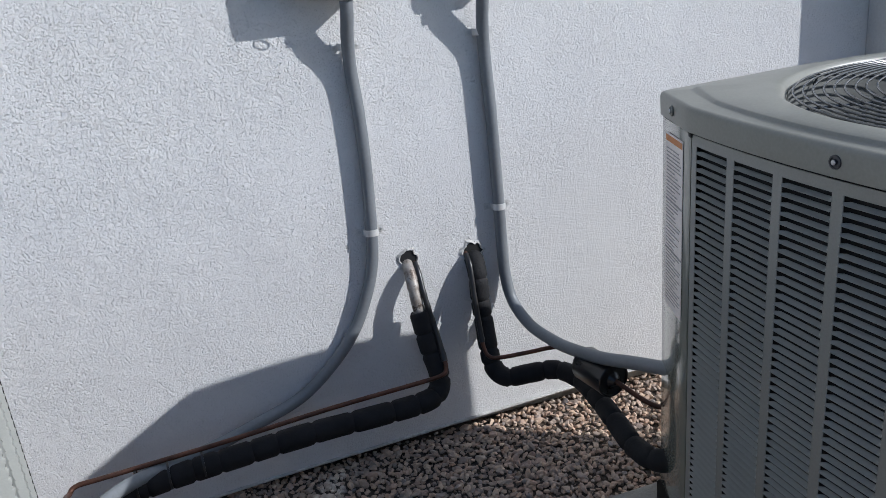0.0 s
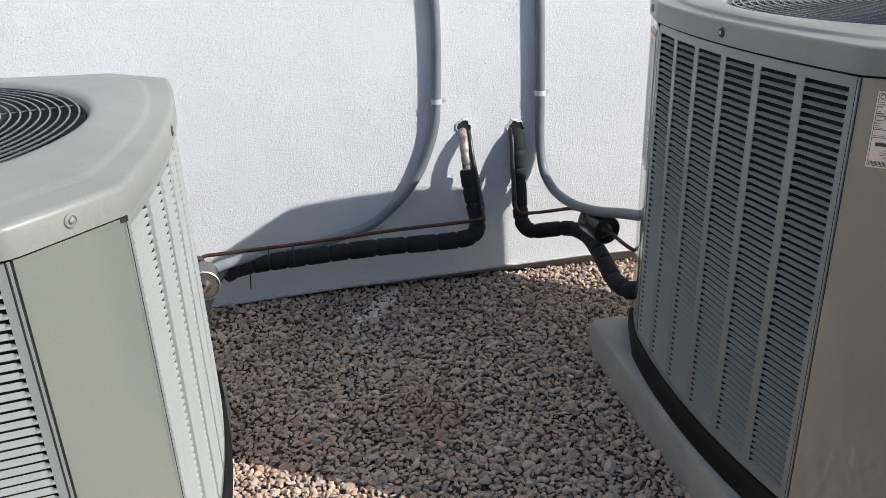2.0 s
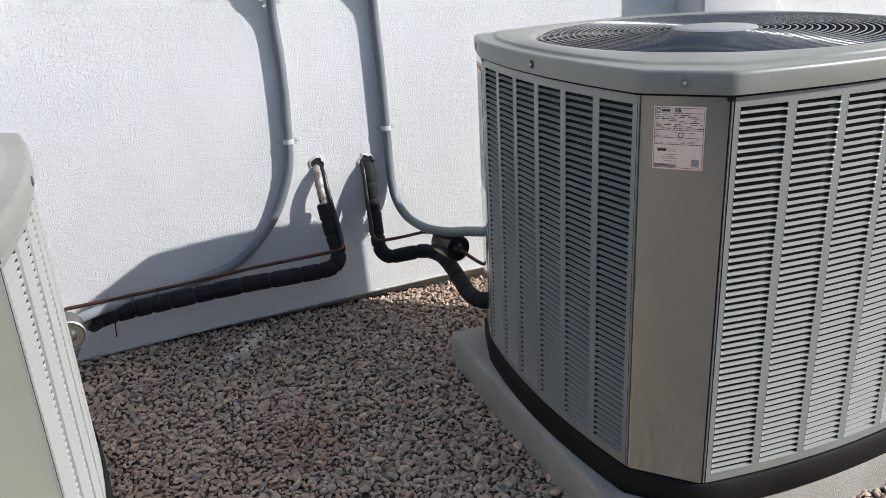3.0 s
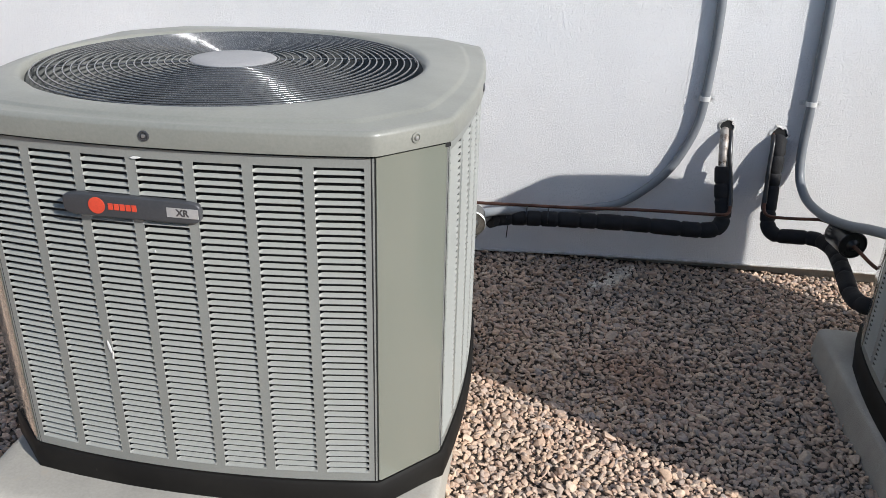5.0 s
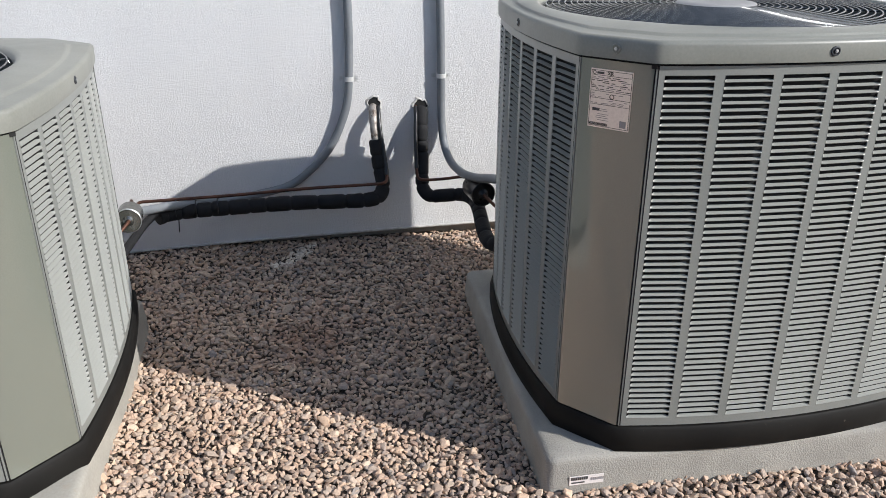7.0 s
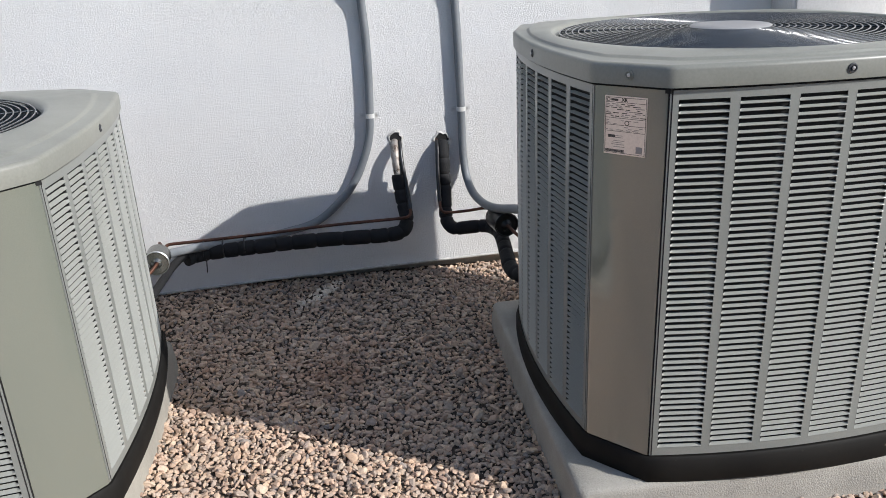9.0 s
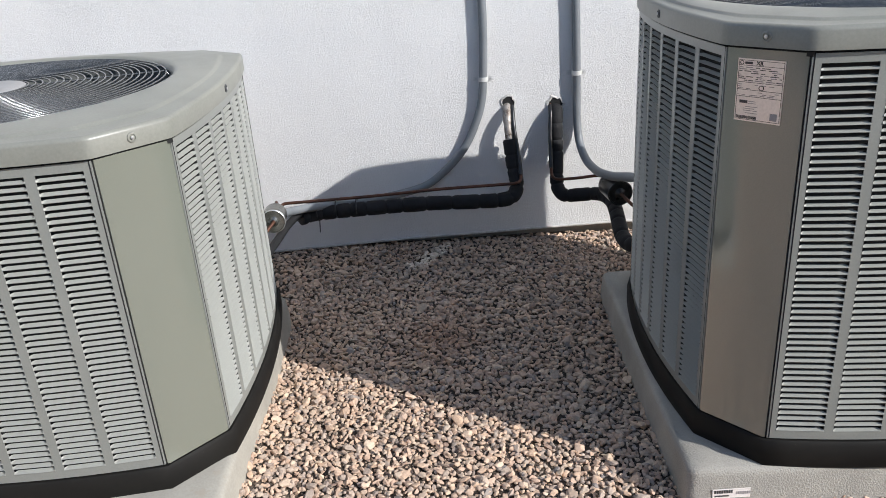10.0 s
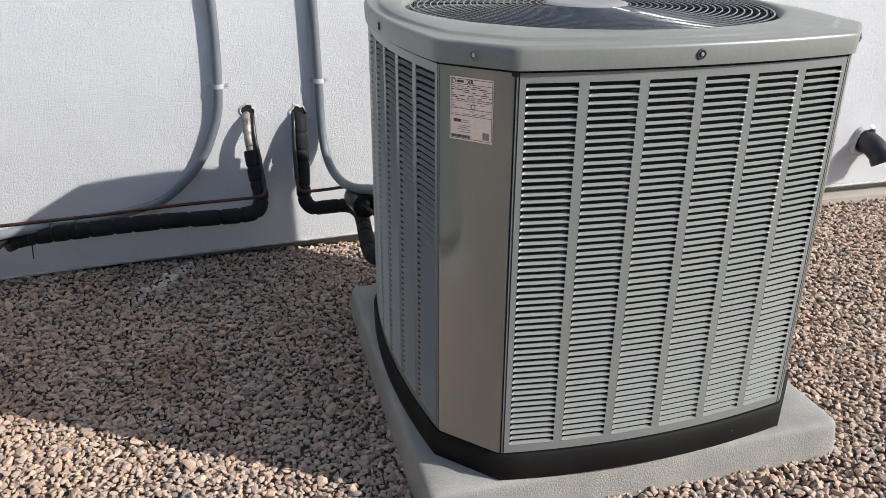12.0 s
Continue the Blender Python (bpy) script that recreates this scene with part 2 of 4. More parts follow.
# near-black colour for the shade in seams, notches and wall holes
BLACKGAP = surface("black_gap_shade", (0.008, 0.008, 0.008), (0.014, 0.014, 0.014), 0.8, 0, 20, 200, 0.1, 0.0005)
ENAMEL = surface("pale_grey_enamel_box", (0.60, 0.60, 0.60), (0.68, 0.68, 0.67), 0.5, 0, 4, 120, 0.1, 0.001)
ABS = surface("black_plastic_pipe", (0.015, 0.015, 0.017), (0.03, 0.03, 0.033), 0.32, 0, 8, 100, 0.1, 0.001)
HOSE = surface("beige_buried_pipe", (0.55, 0.42, 0.29), (0.66, 0.52, 0.38), 0.6, 0, 10, 100, 0.2, 0.001)
HUBPLATE = surface("worn_pale_grey_enamel", (0.27, 0.27, 0.275), (0.33, 0.325, 0.325), 0.4, 0, 5, 160, 0.1, 0.0008)
CHIP = surface("scuffed_pale_mark", (0.62, 0.62, 0.60), (0.72, 0.72, 0.70), 0.7, 0, 60, 200, 0.2, 0.0005)


# ---- mesh tools ----
class Mesh:
    """Collects faces for one mesh object."""

    def __init__(self):
        self.v, self.f = [], []

    def add(self, pts, faces):
        n = len(self.v)
        self.v += [tuple(p) for p in pts]
        self.f += [tuple(i + n for i in q) for q in faces]

    def box(self, m, sx, sy, sz):
        """A box centred on the pose m."""
        p = [m @ Vector((x * sx / 2, y * sy / 2, z * sz / 2)) for z in (-1, 1) for y in (-1, 1) for x in (-1, 1)]
        self.add(p, [(0, 2, 3, 1), (4, 5, 7, 6), (0, 1, 5, 4), (2, 6, 7, 3), (0, 4, 6, 2), (1, 3, 7, 5)])

    def rings(self, loops, cap=(False, False), closed=True):
        n, k = len(self.v), len(loops[0])
        for lp in loops:
            self.v += [tuple(p) for p in lp]
        for i in range(len(loops) - 1):
            for j in range(k if closed else k - 1):
                a, b = n + i * k + j, n + i * k + (j + 1) % k
                self.f.append((a, b, b + k, a + k))
        if cap[0]:
            self.f.append(tuple(n + j for j in reversed(range(k))))
        if cap[1]:
            self.f.append(tuple(n + (len(loops) - 1) * k + j for j in range(k)))

    def tube(self, path, radius, seg=14, cap=(True, True)):
        path = [Vector(p) for p in path]
        t0 = (path[1] - path[0]).normalized()
        up = Vector((0, 0, 1)) if abs(t0.z) < 0.9 else Vector((1, 0, 0))
        nrm = t0.cross(up).normalized()
        loops = []
        for i, p in enumerate(path):
            t = (path[min(i + 1, len(path) - 1)] - path[max(i - 1, 0)]).normalized()
            nrm = (nrm - t * nrm.dot(t)).normalized()
            bi = t.cross(nrm)
            r = radius(i) if callable(radius) else radius
            loops.append([p + (nrm * math.cos(a) + bi * math.sin(a)) * r for a in [2 * math.pi * j / seg for j in range(seg)]])
        self.rings(loops, cap)

    def lathe(self, m, profile, seg=40, cap=(False, False)):
        """Turns (radius, height) pairs round the z axis of m."""
        self.rings([[m @ Vector((r * math.cos(a), r * math.sin(a), z)) for a in [2 * math.pi * j / seg for j in range(seg)]] for r, z in profile], cap)

    def data(self, name, mat, smooth=False, angle=40):
        me = bpy.data.meshes.new(name)
        me.from_pydata(self.v, [], self.f)
        me.materials.append(mat)
        bm = bmesh.new()
        bm.from_mesh(me)
        bmesh.ops.recalc_face_normals(bm, faces=bm.faces)
        bm.to_mesh(me)
        bm.free()
        if smooth:
            me.polygons.foreach_set("use_smooth", [True] * len(me.polygons))
            me.set_sharp_from_angle(angle=radians(angle))
        return me


def part(name, mesh, mat, parent=None, label="", smooth=False, angle=40):
    ob = new(name, mesh if isinstance(mesh, bpy.types.Mesh) else mesh.data(name, mat, smooth, angle))
    ob.parent = parent
    return tagged(ob, label)


def thing(name, m, label, category, group="", kind=""):
    ob = new(name)
    ob.matrix_basis = m
    ob.empty_display_size = 0.1
    return tagged(ob, label, category, group, kind)


def spline(pts, per=10):
    """A smooth way through the points."""
    p = [Vector(q) for q in pts]
    p = [p[0] * 2 - p[1]] + p + [p[-1] * 2 - p[-2]]
    out = []
    for i in range(1, len(p) - 2):
        for k in range(per):
            t = k / per
            a, b, c, d = p[i - 1], p[i], p[i + 1], p[i + 2]
            out.append(0.5 * (2 * b + (c - a) * t + (2 * a - 5 * b + 4 * c - d) * t * t + (3 * b - a - 3 * c + d) * t ** 3))
    return out + [p[-2]]


def evenly(path, step):
    """The same way in even steps."""
    out, rest = [path[0]], 0.0
    for a, b in zip(path, path[1:]):
        d = (b - a).length
        s = step - rest
        while s <= d:
            out.append(a.lerp(b, s / d))
            s += step
        rest = (rest + d) % step
    return out


def rounded_box(sx, sy, sz, r, seg=3):
    """A box with rounded edges, its base on z = 0."""
    bm = bmesh.new()
    bmesh.ops.create_cube(bm, size=1, matrix=Matrix.Translation((0, 0, sz / 2)) @ Matrix.Diagonal((sx, sy, sz, 1)))
    bmesh.ops.bevel(bm, geom=bm.edges[:], offset=r, segments=seg, affect="EDGES", profile=0.5)
    return bm


def bm_part(name, bm, mat, parent=None, label="", smooth=True):
    me = bpy.data.meshes.new(name)
    bm.to_mesh(me)
    bm.free()
    me.materials.append(mat)
    if smooth:
        me.polygons.foreach_set("use_smooth", [True] * len(me.polygons))
        me.set_sharp_from_angle(angle=radians(40))
    return part(name, me, mat, parent, label)


# ---- the setting ----
WALL_Y = 1.85


def build_wall():
    m = Mesh()
    xs = [-14, -3.2, -1.0, 0.3, 1.2, 4.0, 14]
    zs = [-0.05, -0.045, 0.0, 0.058, 0.083, 0.09, 0.09]
    for i in range(len(xs) - 1):
        a, b, p, q = xs[i], xs[i + 1], zs[i], zs[i + 1]
        m.add([(a, WALL_Y, p), (b, WALL_Y, q), (b, WALL_Y, 4.2), (a, WALL_Y, 4.2),
               (a, WALL_Y + 0.05, p), (b, WALL_Y + 0.05, q), (b, WALL_Y + 0.05, 4.2), (a, WALL_Y + 0.05, 4.2)],
              [(0, 1, 2, 3), (4, 7, 6, 5), (0, 4, 5, 1), (3, 2, 6, 7)])
    tagged(part("wall_north", m, STUCCO), "white painted rough stucco house wall", "wall", kind="structure")
    m = Mesh()
    m.box(pose(0, WALL_Y + 0.10, 2.0), 28, 0.10, 5.0)
    tagged(part("wall_core", m, CONCRETE), "grey concrete footing below the stucco edge", "footing", kind="structure")
    m = Mesh()
    m.box(pose(8.2, WALL_Y - 0.005, -0.02), 11.6, 0.11, 0.13)
    tagged(part("footing_ledge", m, LEDGE), "pale tan concrete ledge at the wall's foot", "footing", kind="structure")
    # the thin metal bead that closes the stucco at its foot
    m = Mesh()
    for i in range(len(xs) - 1):
        a, b = Vector((xs[i], WALL_Y - 0.003, zs[i] - 0.001)), Vector((xs[i + 1], WALL_Y - 0.003, zs[i + 1] - 0.001))
        m.tube([a, b], 0.0045, 6)
    tagged(part("trim", m, SEAL), "pale drip bead along the foot of the stucco", "trim", kind="structure")


def build_unseen_walls():
    # added out of view to cut off low sky and darken glossy reflections
    for name, m, sx, sy in (("unseen_wall_south", pose(0, -5.2, 0.9), 24, 0.2), ("unseen_wall_west", pose(-8.0, -1.7, 0.9), 0.2, 6.8)):
        w = Mesh()
        w.box(m, sx, sy, 2.0)
        tagged(part(name, w, UNSEEN_WALL), "plain tan wall added out of view to darken reflections", "wall", kind="structure")


def ground_z(x, y):
    z = -0.021 + 0.010 * noise.noise((x * 1.3, y * 1.3, 4.0)) + 0.006 * noise.noise((x * 4, y * 4, 9.0))
    z += 0.052 * max(0.0, (y - 0.85) / 1.0) ** 1.3 * min(1, max(0, (x + 1.6) / 1.6))
    z -= 0.040 * min(1.0, max(0.0, (-x - 1.3) / 1.4)) * min(1, max(0, y))
    # banked against the shorter unit's pad
    dx, dy = max(0.0, abs(x + 0.595) - 0.53), max(0.0, abs(y - 0.633) - 0.55)
    z += 0.036 * math.exp(-math.hypot(dx, dy) / 0.07) * min(1.0, max(0.0, (0.85 - y) / 0.4))
    z += 0.024 * math.exp(-math.hypot(dx, dy) / 0.16) * min(1.0, max(0.0, (0.20 - y) / 0.15))
    return z


def build_ground():
    m = Mesh()
    n = 150
    xs = [-700, -60, -14] + [-5 + 11 * i / n for i in range(n + 1)] + [14, 60, 700]
    ys = [-700, -60, -12] + [-2.2 + 4.1 * i / 60 for i in range(61)] + [3, 14, 60, 700]
    k = len(xs)
    m.v = [(x, y, ground_z(max(-5, min(6, x)), max(-2.2, min(1.9, y))) - 0.009) for y in ys for x in xs]
    m.f = [(j * k + i, j * k + i + 1, (j + 1) * k + i + 1, (j + 1) * k + i) for j in range(len(ys) - 1) for i in range(k - 1)]
    g = tagged(part("ground", m, EARTH, smooth=True), "brown stony earth under tan gravel", "ground", kind="structure")
    g.data.materials.append(FAR_GRAVEL)
    for f in g.data.polygons:
        if not (-3.0 < f.center.x < 4.35 and -0.45 < f.center.y < 3):
            f.material_index = 1


def build_gravel():
    """Angular gravel chips, laid in loose layers."""
    rng = np.random.default_rng(7)
    shapes = []
    for sub in (1, 2):
        bm = bmesh.new()
        bmesh.ops.create_icosphere(bm, subdivisions=sub, radius=1)
        shapes.append((np.array([v.co[:] for v in bm.verts]), np.array([[v.index for v in f.verts] for f in bm.faces])))
        bm.free()
    V, F, count = [], [], 0

    def lay(x0, x1, y0, y1, step, r0, r1, sub, lift, keep=1.0):
        nonlocal count
        base, faces = shapes[sub - 1]
        for gx in np.arange(x0, x1, step):
            for gy in np.arange(y0, y1, step):
                x, y = gx + rng.uniform(-0.5, 0.5) * step, gy + rng.uniform(-0.5, 0.5) * step
                if rng.random() > keep or y > WALL_Y + 0.035:
                    continue
                if (1.06 < x < 2.13 and 0.225 < y < 1.295) or abs((x + 0.608) * 0.998 + (y - 0.64) * 0.055) < 0.495 and abs((y - 0.64) * 0.998 - (x + 0.615) * 0.059) < 0.505:
                    continue
                if x < -2.42 + 0.1 * math.sin(y * 9) and y > 1.15 + 0.25 * (x + 2.5):
                    continue
                r = r0 * (r1 / r0) ** (rng.random() ** 1.5)
                q = rng.normal(size=4)
                q /= np.linalg.norm(q)
                w, a, b, c = q
                R = np.array([[1 - 2 * (b * b + c * c), 2 * (a * b - c * w), 2 * (a * c + b * w)], [2 * (a * b + c * w), 1 - 2 * (a * a + c * c), 2 * (b * c - a * w)], [2 * (a * c - b * w), 2 * (b * c + a * w), 1 - 2 * (a * a + b * b)]])
                p = base * (1 + 0.16 * np.sin(base[:, [1, 2, 0]] * rng.uniform(1.5, 3.2, 3) + rng.uniform(0, 6, 3))) * (1 + rng.normal(0, 0.07 if sub == 2 else 0.11, (len(base), 1)))
                for nrm, off in zip(rng.normal(size=(6, 3)), rng.uniform(0.45, 0.75, 6)):
                    nrm /= np.linalg.norm(nrm)
                    p = p - np.maximum(p @ nrm - off, 0)[:, None] * nrm
                p = p * np.array([rng.uniform(1.1, 1.42), rng.uniform(0.75, 1.1), rng.uniform(0.55, 0.9)]) * r
                p = p @ R.T
                p[:, 2] *= 0.72
                p += (x, y, ground_z(x, y) + lift + rng.uniform(-0.008, 0.004))
                V.append(p)
                F.append(faces + count)
                count += len(p)

    for x0, x1, y0, y1, sub in ((-0.12, 1.08, -0.12, 1.88, 2), (-1.3, -0.12, -0.12, 0.12, 1), (-3.0, -0.12, 0.12, 1.88, 1), (-3.0, -1.3, -0.12, 0.12, 1)):
        lay(x0, x1, y0, y1, 0.0143 if sub == 2 else 0.0155, 0.0068, 0.0126 if sub == 2 else 0.0138, sub, -0.001)
        lay(x0, x1, y0, y1, 0.05, 0.0105, 0.0205, 2, 0.003, 0.6)
    lay(-0.12, 1.08, -0.12, 1.88, 0.0120, 0.0036, 0.0064, 1, -0.007, 0.75)
    lay(1.08, 2.1, -0.4, 0.27, 0.0148, 0.0075, 0.0138, 2, -0.001)
    lay(2.1, 2.7, -0.4, 0.27, 0.0150, 0.0078, 0.0140, 1, -0.001)
    lay(1.08, 2.7, 0.27, 1.88, 0.0150, 0.0078, 0.0140, 1, -0.001)
    lay(2.7, 4.4, -0.2, 1.88, 0.0165, 0.0088, 0.0150, 1, -0.001)
    lay(1.08, 2.6, -0.4, 0.25, 0.055, 0.011, 0.0175, 2, 0.004, 0.6)
    lay(-4.2, -3.0, -0.12, 1.88, 0.03, 0.014, 0.02, 1, -0.002)
    lay(-1.9, 1.08, -0.45, -0.12, 0.0150, 0.0072, 0.0130, 1, -0.001)
    lay(-4.2, -1.9, -0.45, -0.12, 0.026, 0.013, 0.019, 1, -0.002)
    lay(-4.2, 1.08, -2.4, -0.45, 0.033, 0.015, 0.022, 1, -0.002)
    lay(2.7, 4.6, -0.4, -0.2, 0.026, 0.013, 0.019, 1, -0.002)
    lay(1.08, 4.6, -2.4, -0.4, 0.033, 0.015, 0.022, 1, -0.002)
    V, F = np.concatenate(V), np.concatenate(F)
    me = bpy.data.meshes.new("gravel")
    me.vertices.add(len(V))
    me.vertices.foreach_set("co", V.ravel())
    me.loops.add(F.size)
    me.loops.foreach_set("vertex_index", F.ravel())
    me.polygons.add(len(F))
    me.polygons.foreach_set("loop_start", np.arange(0, F.size, 3))
    me.update(calc_edges=True)
    me.polygons.foreach_set("use_smooth", np.zeros(len(F), dtype=bool))
    me.materials.append(STONE)
    tagged(new("gravel", me), "loose pink, tan and grey crushed landscape gravel", "gravel", kind="stuff")


def build_dirt():
    m = Mesh()
    nx, ny = 46, 26
    for j in range(ny + 1):
        for i in range(nx + 1):
            x, y = -5.2 + 2.95 * i / nx, 0.75 + 1.1 * j / ny
            edge = min(1, max(0, (-2.30 - x) * 3)) * min(1, max(0, (y - 1.1 - 0.25 * (x + 2.5)) * 4))
            m.v.append((x, y, ground_z(x, y) - 0.03 + 0.045 * edge + 0.02 * edge * noise.noise((x * 7, y * 7, 1))))
    m.f = [(j * (nx + 1) + i, j * (nx + 1) + i + 1, (j + 1) * (nx + 1) + i + 1, (j + 1) * (nx + 1) + i) for j in range(ny) for i in range(nx)]
    tagged(part("dirt_patch", m, DIRT, smooth=True), "bare orange-brown dirt beside the wall", "dirt", kind="structure")
    m = Mesh()
    m.tube(spline([(-3.6, 1.30, -0.035), (-2.95, 1.42, -0.02), (-2.69, 1.452, -0.018), (-2.55, 1.50, -0.018), (-2.43, 1.58, -0.03), (-2.36, 1.66, -0.06)]), 0.013, 12)
    tagged(part("buried_pipe", m, HOSE, smooth=True), "thin beige plastic pipe half buried in dirt", "pipe")


# ---- condensing units ----
def plan(hx, hy, c, moved=()):
    """The eight corners of a cabinet, anticlockwise: the two ends of each side in turn, from the south side's west end."""
    p = [Vector(q) for q in ((-(hx - c), -hy), (hx - c, -hy), (hx, -(hy - c)), (hx, hy - c), (hx - c, hy), (-(hx - c), hy), (-hx, hy - c), (-hx, -(hy - c)))]
    for k, x, y in moved:
        p[k] = Vector((x, y))
    return p


def side_point(pl, k, u, bulge, out=0.0):
    """A point on the bulged side k, u from 0 to 1 along it, moved outwards by out."""
    a, b = pl[2 * k], pl[2 * k + 1]
    t = (b - a).normalized()
    n = Vector((t.y, -t.x))
    return a + (b - a) * u + n * (bulge * (1 - (2 * u - 1) ** 2) + out)


def outline(pl, bulge, grow=0.0, per=14):
    """The plan with bulged sides, grown outwards."""
    pts = []
    for k in range(4):
        t = (pl[2 * k + 1] - pl[2 * k]).normalized()
        for i in range(per + 1):
            u = i / per
            p = side_point(pl, k, u, bulge, grow) + t * (grow * 0.4 * (2 * u - 1))
            pts.append((p.x, p.y))
    return pts


def slat_mesh(width, d, rise):
    """One pressed louver: flush at its lower edge, pushed in by d at its upper edge, its ends ramped back to the sheet."""
    w = width / 2
    m = Mesh()
    ends = []
    for x, f in ((-w - 0.0005, 0.04), (-w + 0.0065, 1.0), (w - 0.0065, 1.0), (w + 0.0005, 0.04)):
        prof = [(0.0004, -0.0009), (0.0012, 0.0003), (0.0002 - 0.48 * d * f, rise * 0.5), (-d * f, rise), (-d * f - 0.0006, rise - 0.0010), (-0.0010 - 0.48 * d * f, rise * 0.34)]
        ends.append([(x, -o, z) for o, z in prof])
    m.rings(ends, (True, True))
    return m


def build_unit(m, label, pl, bulge, base_h, height, cols, rows, pitch_u, louver, single, fan):
    """single: (side, columns) whose louvers are pieces of their own."""
    unit = thing("air_conditioner", m, label, "air conditioner", "outdoor condensing units")
    z0, z1 = base_h, base_h + height
    # base pan
    b = Mesh()
    loops = []
    for g, z in ((-0.02, -0.008), (0.004, -0.008), (0.010, 0.0), (0.010, base_h - 0.010), (0.004, base_h - 0.002), (-0.03, base_h - 0.002)):
        loops.append([(x, y, z) for x, y in outline(pl, bulge, g)])
    b.rings(loops, (True, True))
    part("base_pan", b, BASEBLACK, unit, "black plastic base pan", True)
    # coil behind the louvers, its near-black colour holding the shade of the gaps
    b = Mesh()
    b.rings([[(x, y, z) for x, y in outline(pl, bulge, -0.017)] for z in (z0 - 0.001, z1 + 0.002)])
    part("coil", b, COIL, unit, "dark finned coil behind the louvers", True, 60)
    # corner posts
    for k in range(4):
        p, q = pl[2 * k + 1].to_3d(), pl[(2 * k + 2) % 8].to_3d()
        t = (q - p).normalized()
        n = Vector((t.y, -t.x, 0))
        g, e = (0.003 if k == 0 else 0.002), (0.003 if k == 3 else 0.002)
        sec = [p + t * g - n * 0.014, p + t * g, p + t * (g + 0.006) + n * 0.0022, q - t * (e + 0.006) + n * 0.0022, q - t * e, q - t * e - n * 0.014]
        b = Mesh()
        b.rings([[v + Vector((0, 0, z)) for v in sec] for z in (z0 + 0.001, z1 - 0.002)], (True, True))
        part("corner_post", b, POSTPAINT, unit, "smooth flat corner panel", True, 30)
        # solid black block and strips draw the shade in the open gaps
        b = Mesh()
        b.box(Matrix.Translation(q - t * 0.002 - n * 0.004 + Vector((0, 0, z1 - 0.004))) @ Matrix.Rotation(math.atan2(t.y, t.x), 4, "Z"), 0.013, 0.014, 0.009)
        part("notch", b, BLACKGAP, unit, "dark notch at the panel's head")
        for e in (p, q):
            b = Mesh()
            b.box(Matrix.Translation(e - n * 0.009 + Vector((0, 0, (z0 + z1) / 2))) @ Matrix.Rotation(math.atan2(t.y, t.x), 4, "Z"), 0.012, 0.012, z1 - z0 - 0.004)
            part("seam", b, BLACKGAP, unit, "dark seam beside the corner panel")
    # louvered side panels
    margin_z, stile = 0.022, pitch_u
    for k in range(4):
        nc = cols[k]
        W = (pl[2 * k + 1] - pl[2 * k]).length
        edge = stile * 0.95
        colw = (W - 2 * edge - (nc - 1) * stile) / nc
        zb, zt = z0 + margin_z, z1 - margin_z

        def at(s, out, z):
            p = side_point(pl, k, s / W, bulge, out)
            return Vector((p.x, p.y, z))

        # one sheet with an opening for each column, folded back at its ends
        cuts, solid = [(0.002, -0.006), (0.002, 0.0), (edge, 0.0)], [True, True]
        for i in range(nc):
            s0 = edge + i * (colw + stile)
            cuts += [(s0 + colw * q / 4, 0.0) for q in (1, 2, 3, 4)]
            solid += [False] * 4
            cuts.append((s0 + colw + stile if i < nc - 1 else W - 0.002, 0.0))
            solid.append(True)
        cuts.append((W - 0.002, -0.006))
        solid.append(True)
        levels = [z0 + 0.001, zb, zt, z1 - 0.003]
        pan = Mesh()
        nu = len(cuts)
        for thick in (0.0, 0.0016):
            for z in levels:
                for i, (s0, o) in enumerate(cuts):
                    inward = 0.0016 if thick and i in (0, nu - 1) else 0
                    pan.v.append(tuple(at(s0 + (inward if i == 0 else -inward), o - (thick if 0 < i < nu - 1 else 0), z)))
        full = lambda i, j: 0 <= i < nu - 1 and 0 <= j < 3 and (solid[i] or j != 1)
        vid = lambda t, i, j: t * 4 * nu + j * nu + i
        for j in range(3):
            for i in range(nu - 1):
                if not full(i, j):
                    continue
                pan.f.append((vid(0, i, j), vid(0, i + 1, j), vid(0, i + 1, j + 1), vid(0, i, j + 1)))
                pan.f.append((vid(1, i, j), vid(1, i, j + 1), vid(1, i + 1, j + 1), vid(1, i + 1, j)))
                for di, dj, a, e in ((-1, 0, (i, j), (i, j + 1)), (1, 0, (i + 1, j), (i + 1, j + 1)), (0, -1, (i, j), (i + 1, j)), (0, 1, (i, j + 1), (i + 1, j + 1))):
                    if not full(i + di, j + dj):
                        pan.f.append((vid(0, *a), vid(0, *e), vid(1, *e), vid(1, *a)))
        panel = part("side_panel", pan, PAINT, unit, "grey louvered sheet-metal side panel", True, 25)
        n = rows
        step = (zt - zb) / n
        sl = slat_mesh(colw, *louver)
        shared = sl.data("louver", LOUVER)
        rest = Mesh()
        for i in range(nc):
            sm = edge + i * (colw + stile) + colw / 2
            a, e = at(sm - 0.01, 0, 0), at(sm + 0.01, 0, 0)
            turn = Matrix.Rotation(math.atan2(e.y - a.y, e.x - a.x), 4, "Z")
            for j in range(n):
                M = Matrix.Translation(at(sm, 0, zb + step * j + 0.0018)) @ turn
                if k == single[0] and i in single[1]:
                    o = new("louver", shared)
                    o.parent = panel
                    o.matrix_basis = M
                else:
                    rest.add([M @ Vector(v) for v in sl.v], sl.f)
        if rest.v:
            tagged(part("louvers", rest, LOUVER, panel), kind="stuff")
    # cap: vertical rim, rolled edge, sloping top and round fan mouth
    R0, fx, fy = fan
    per = 20
    full = [Vector(q) for q in outline(pl, bulge, 0.009, per)]
    rim = []
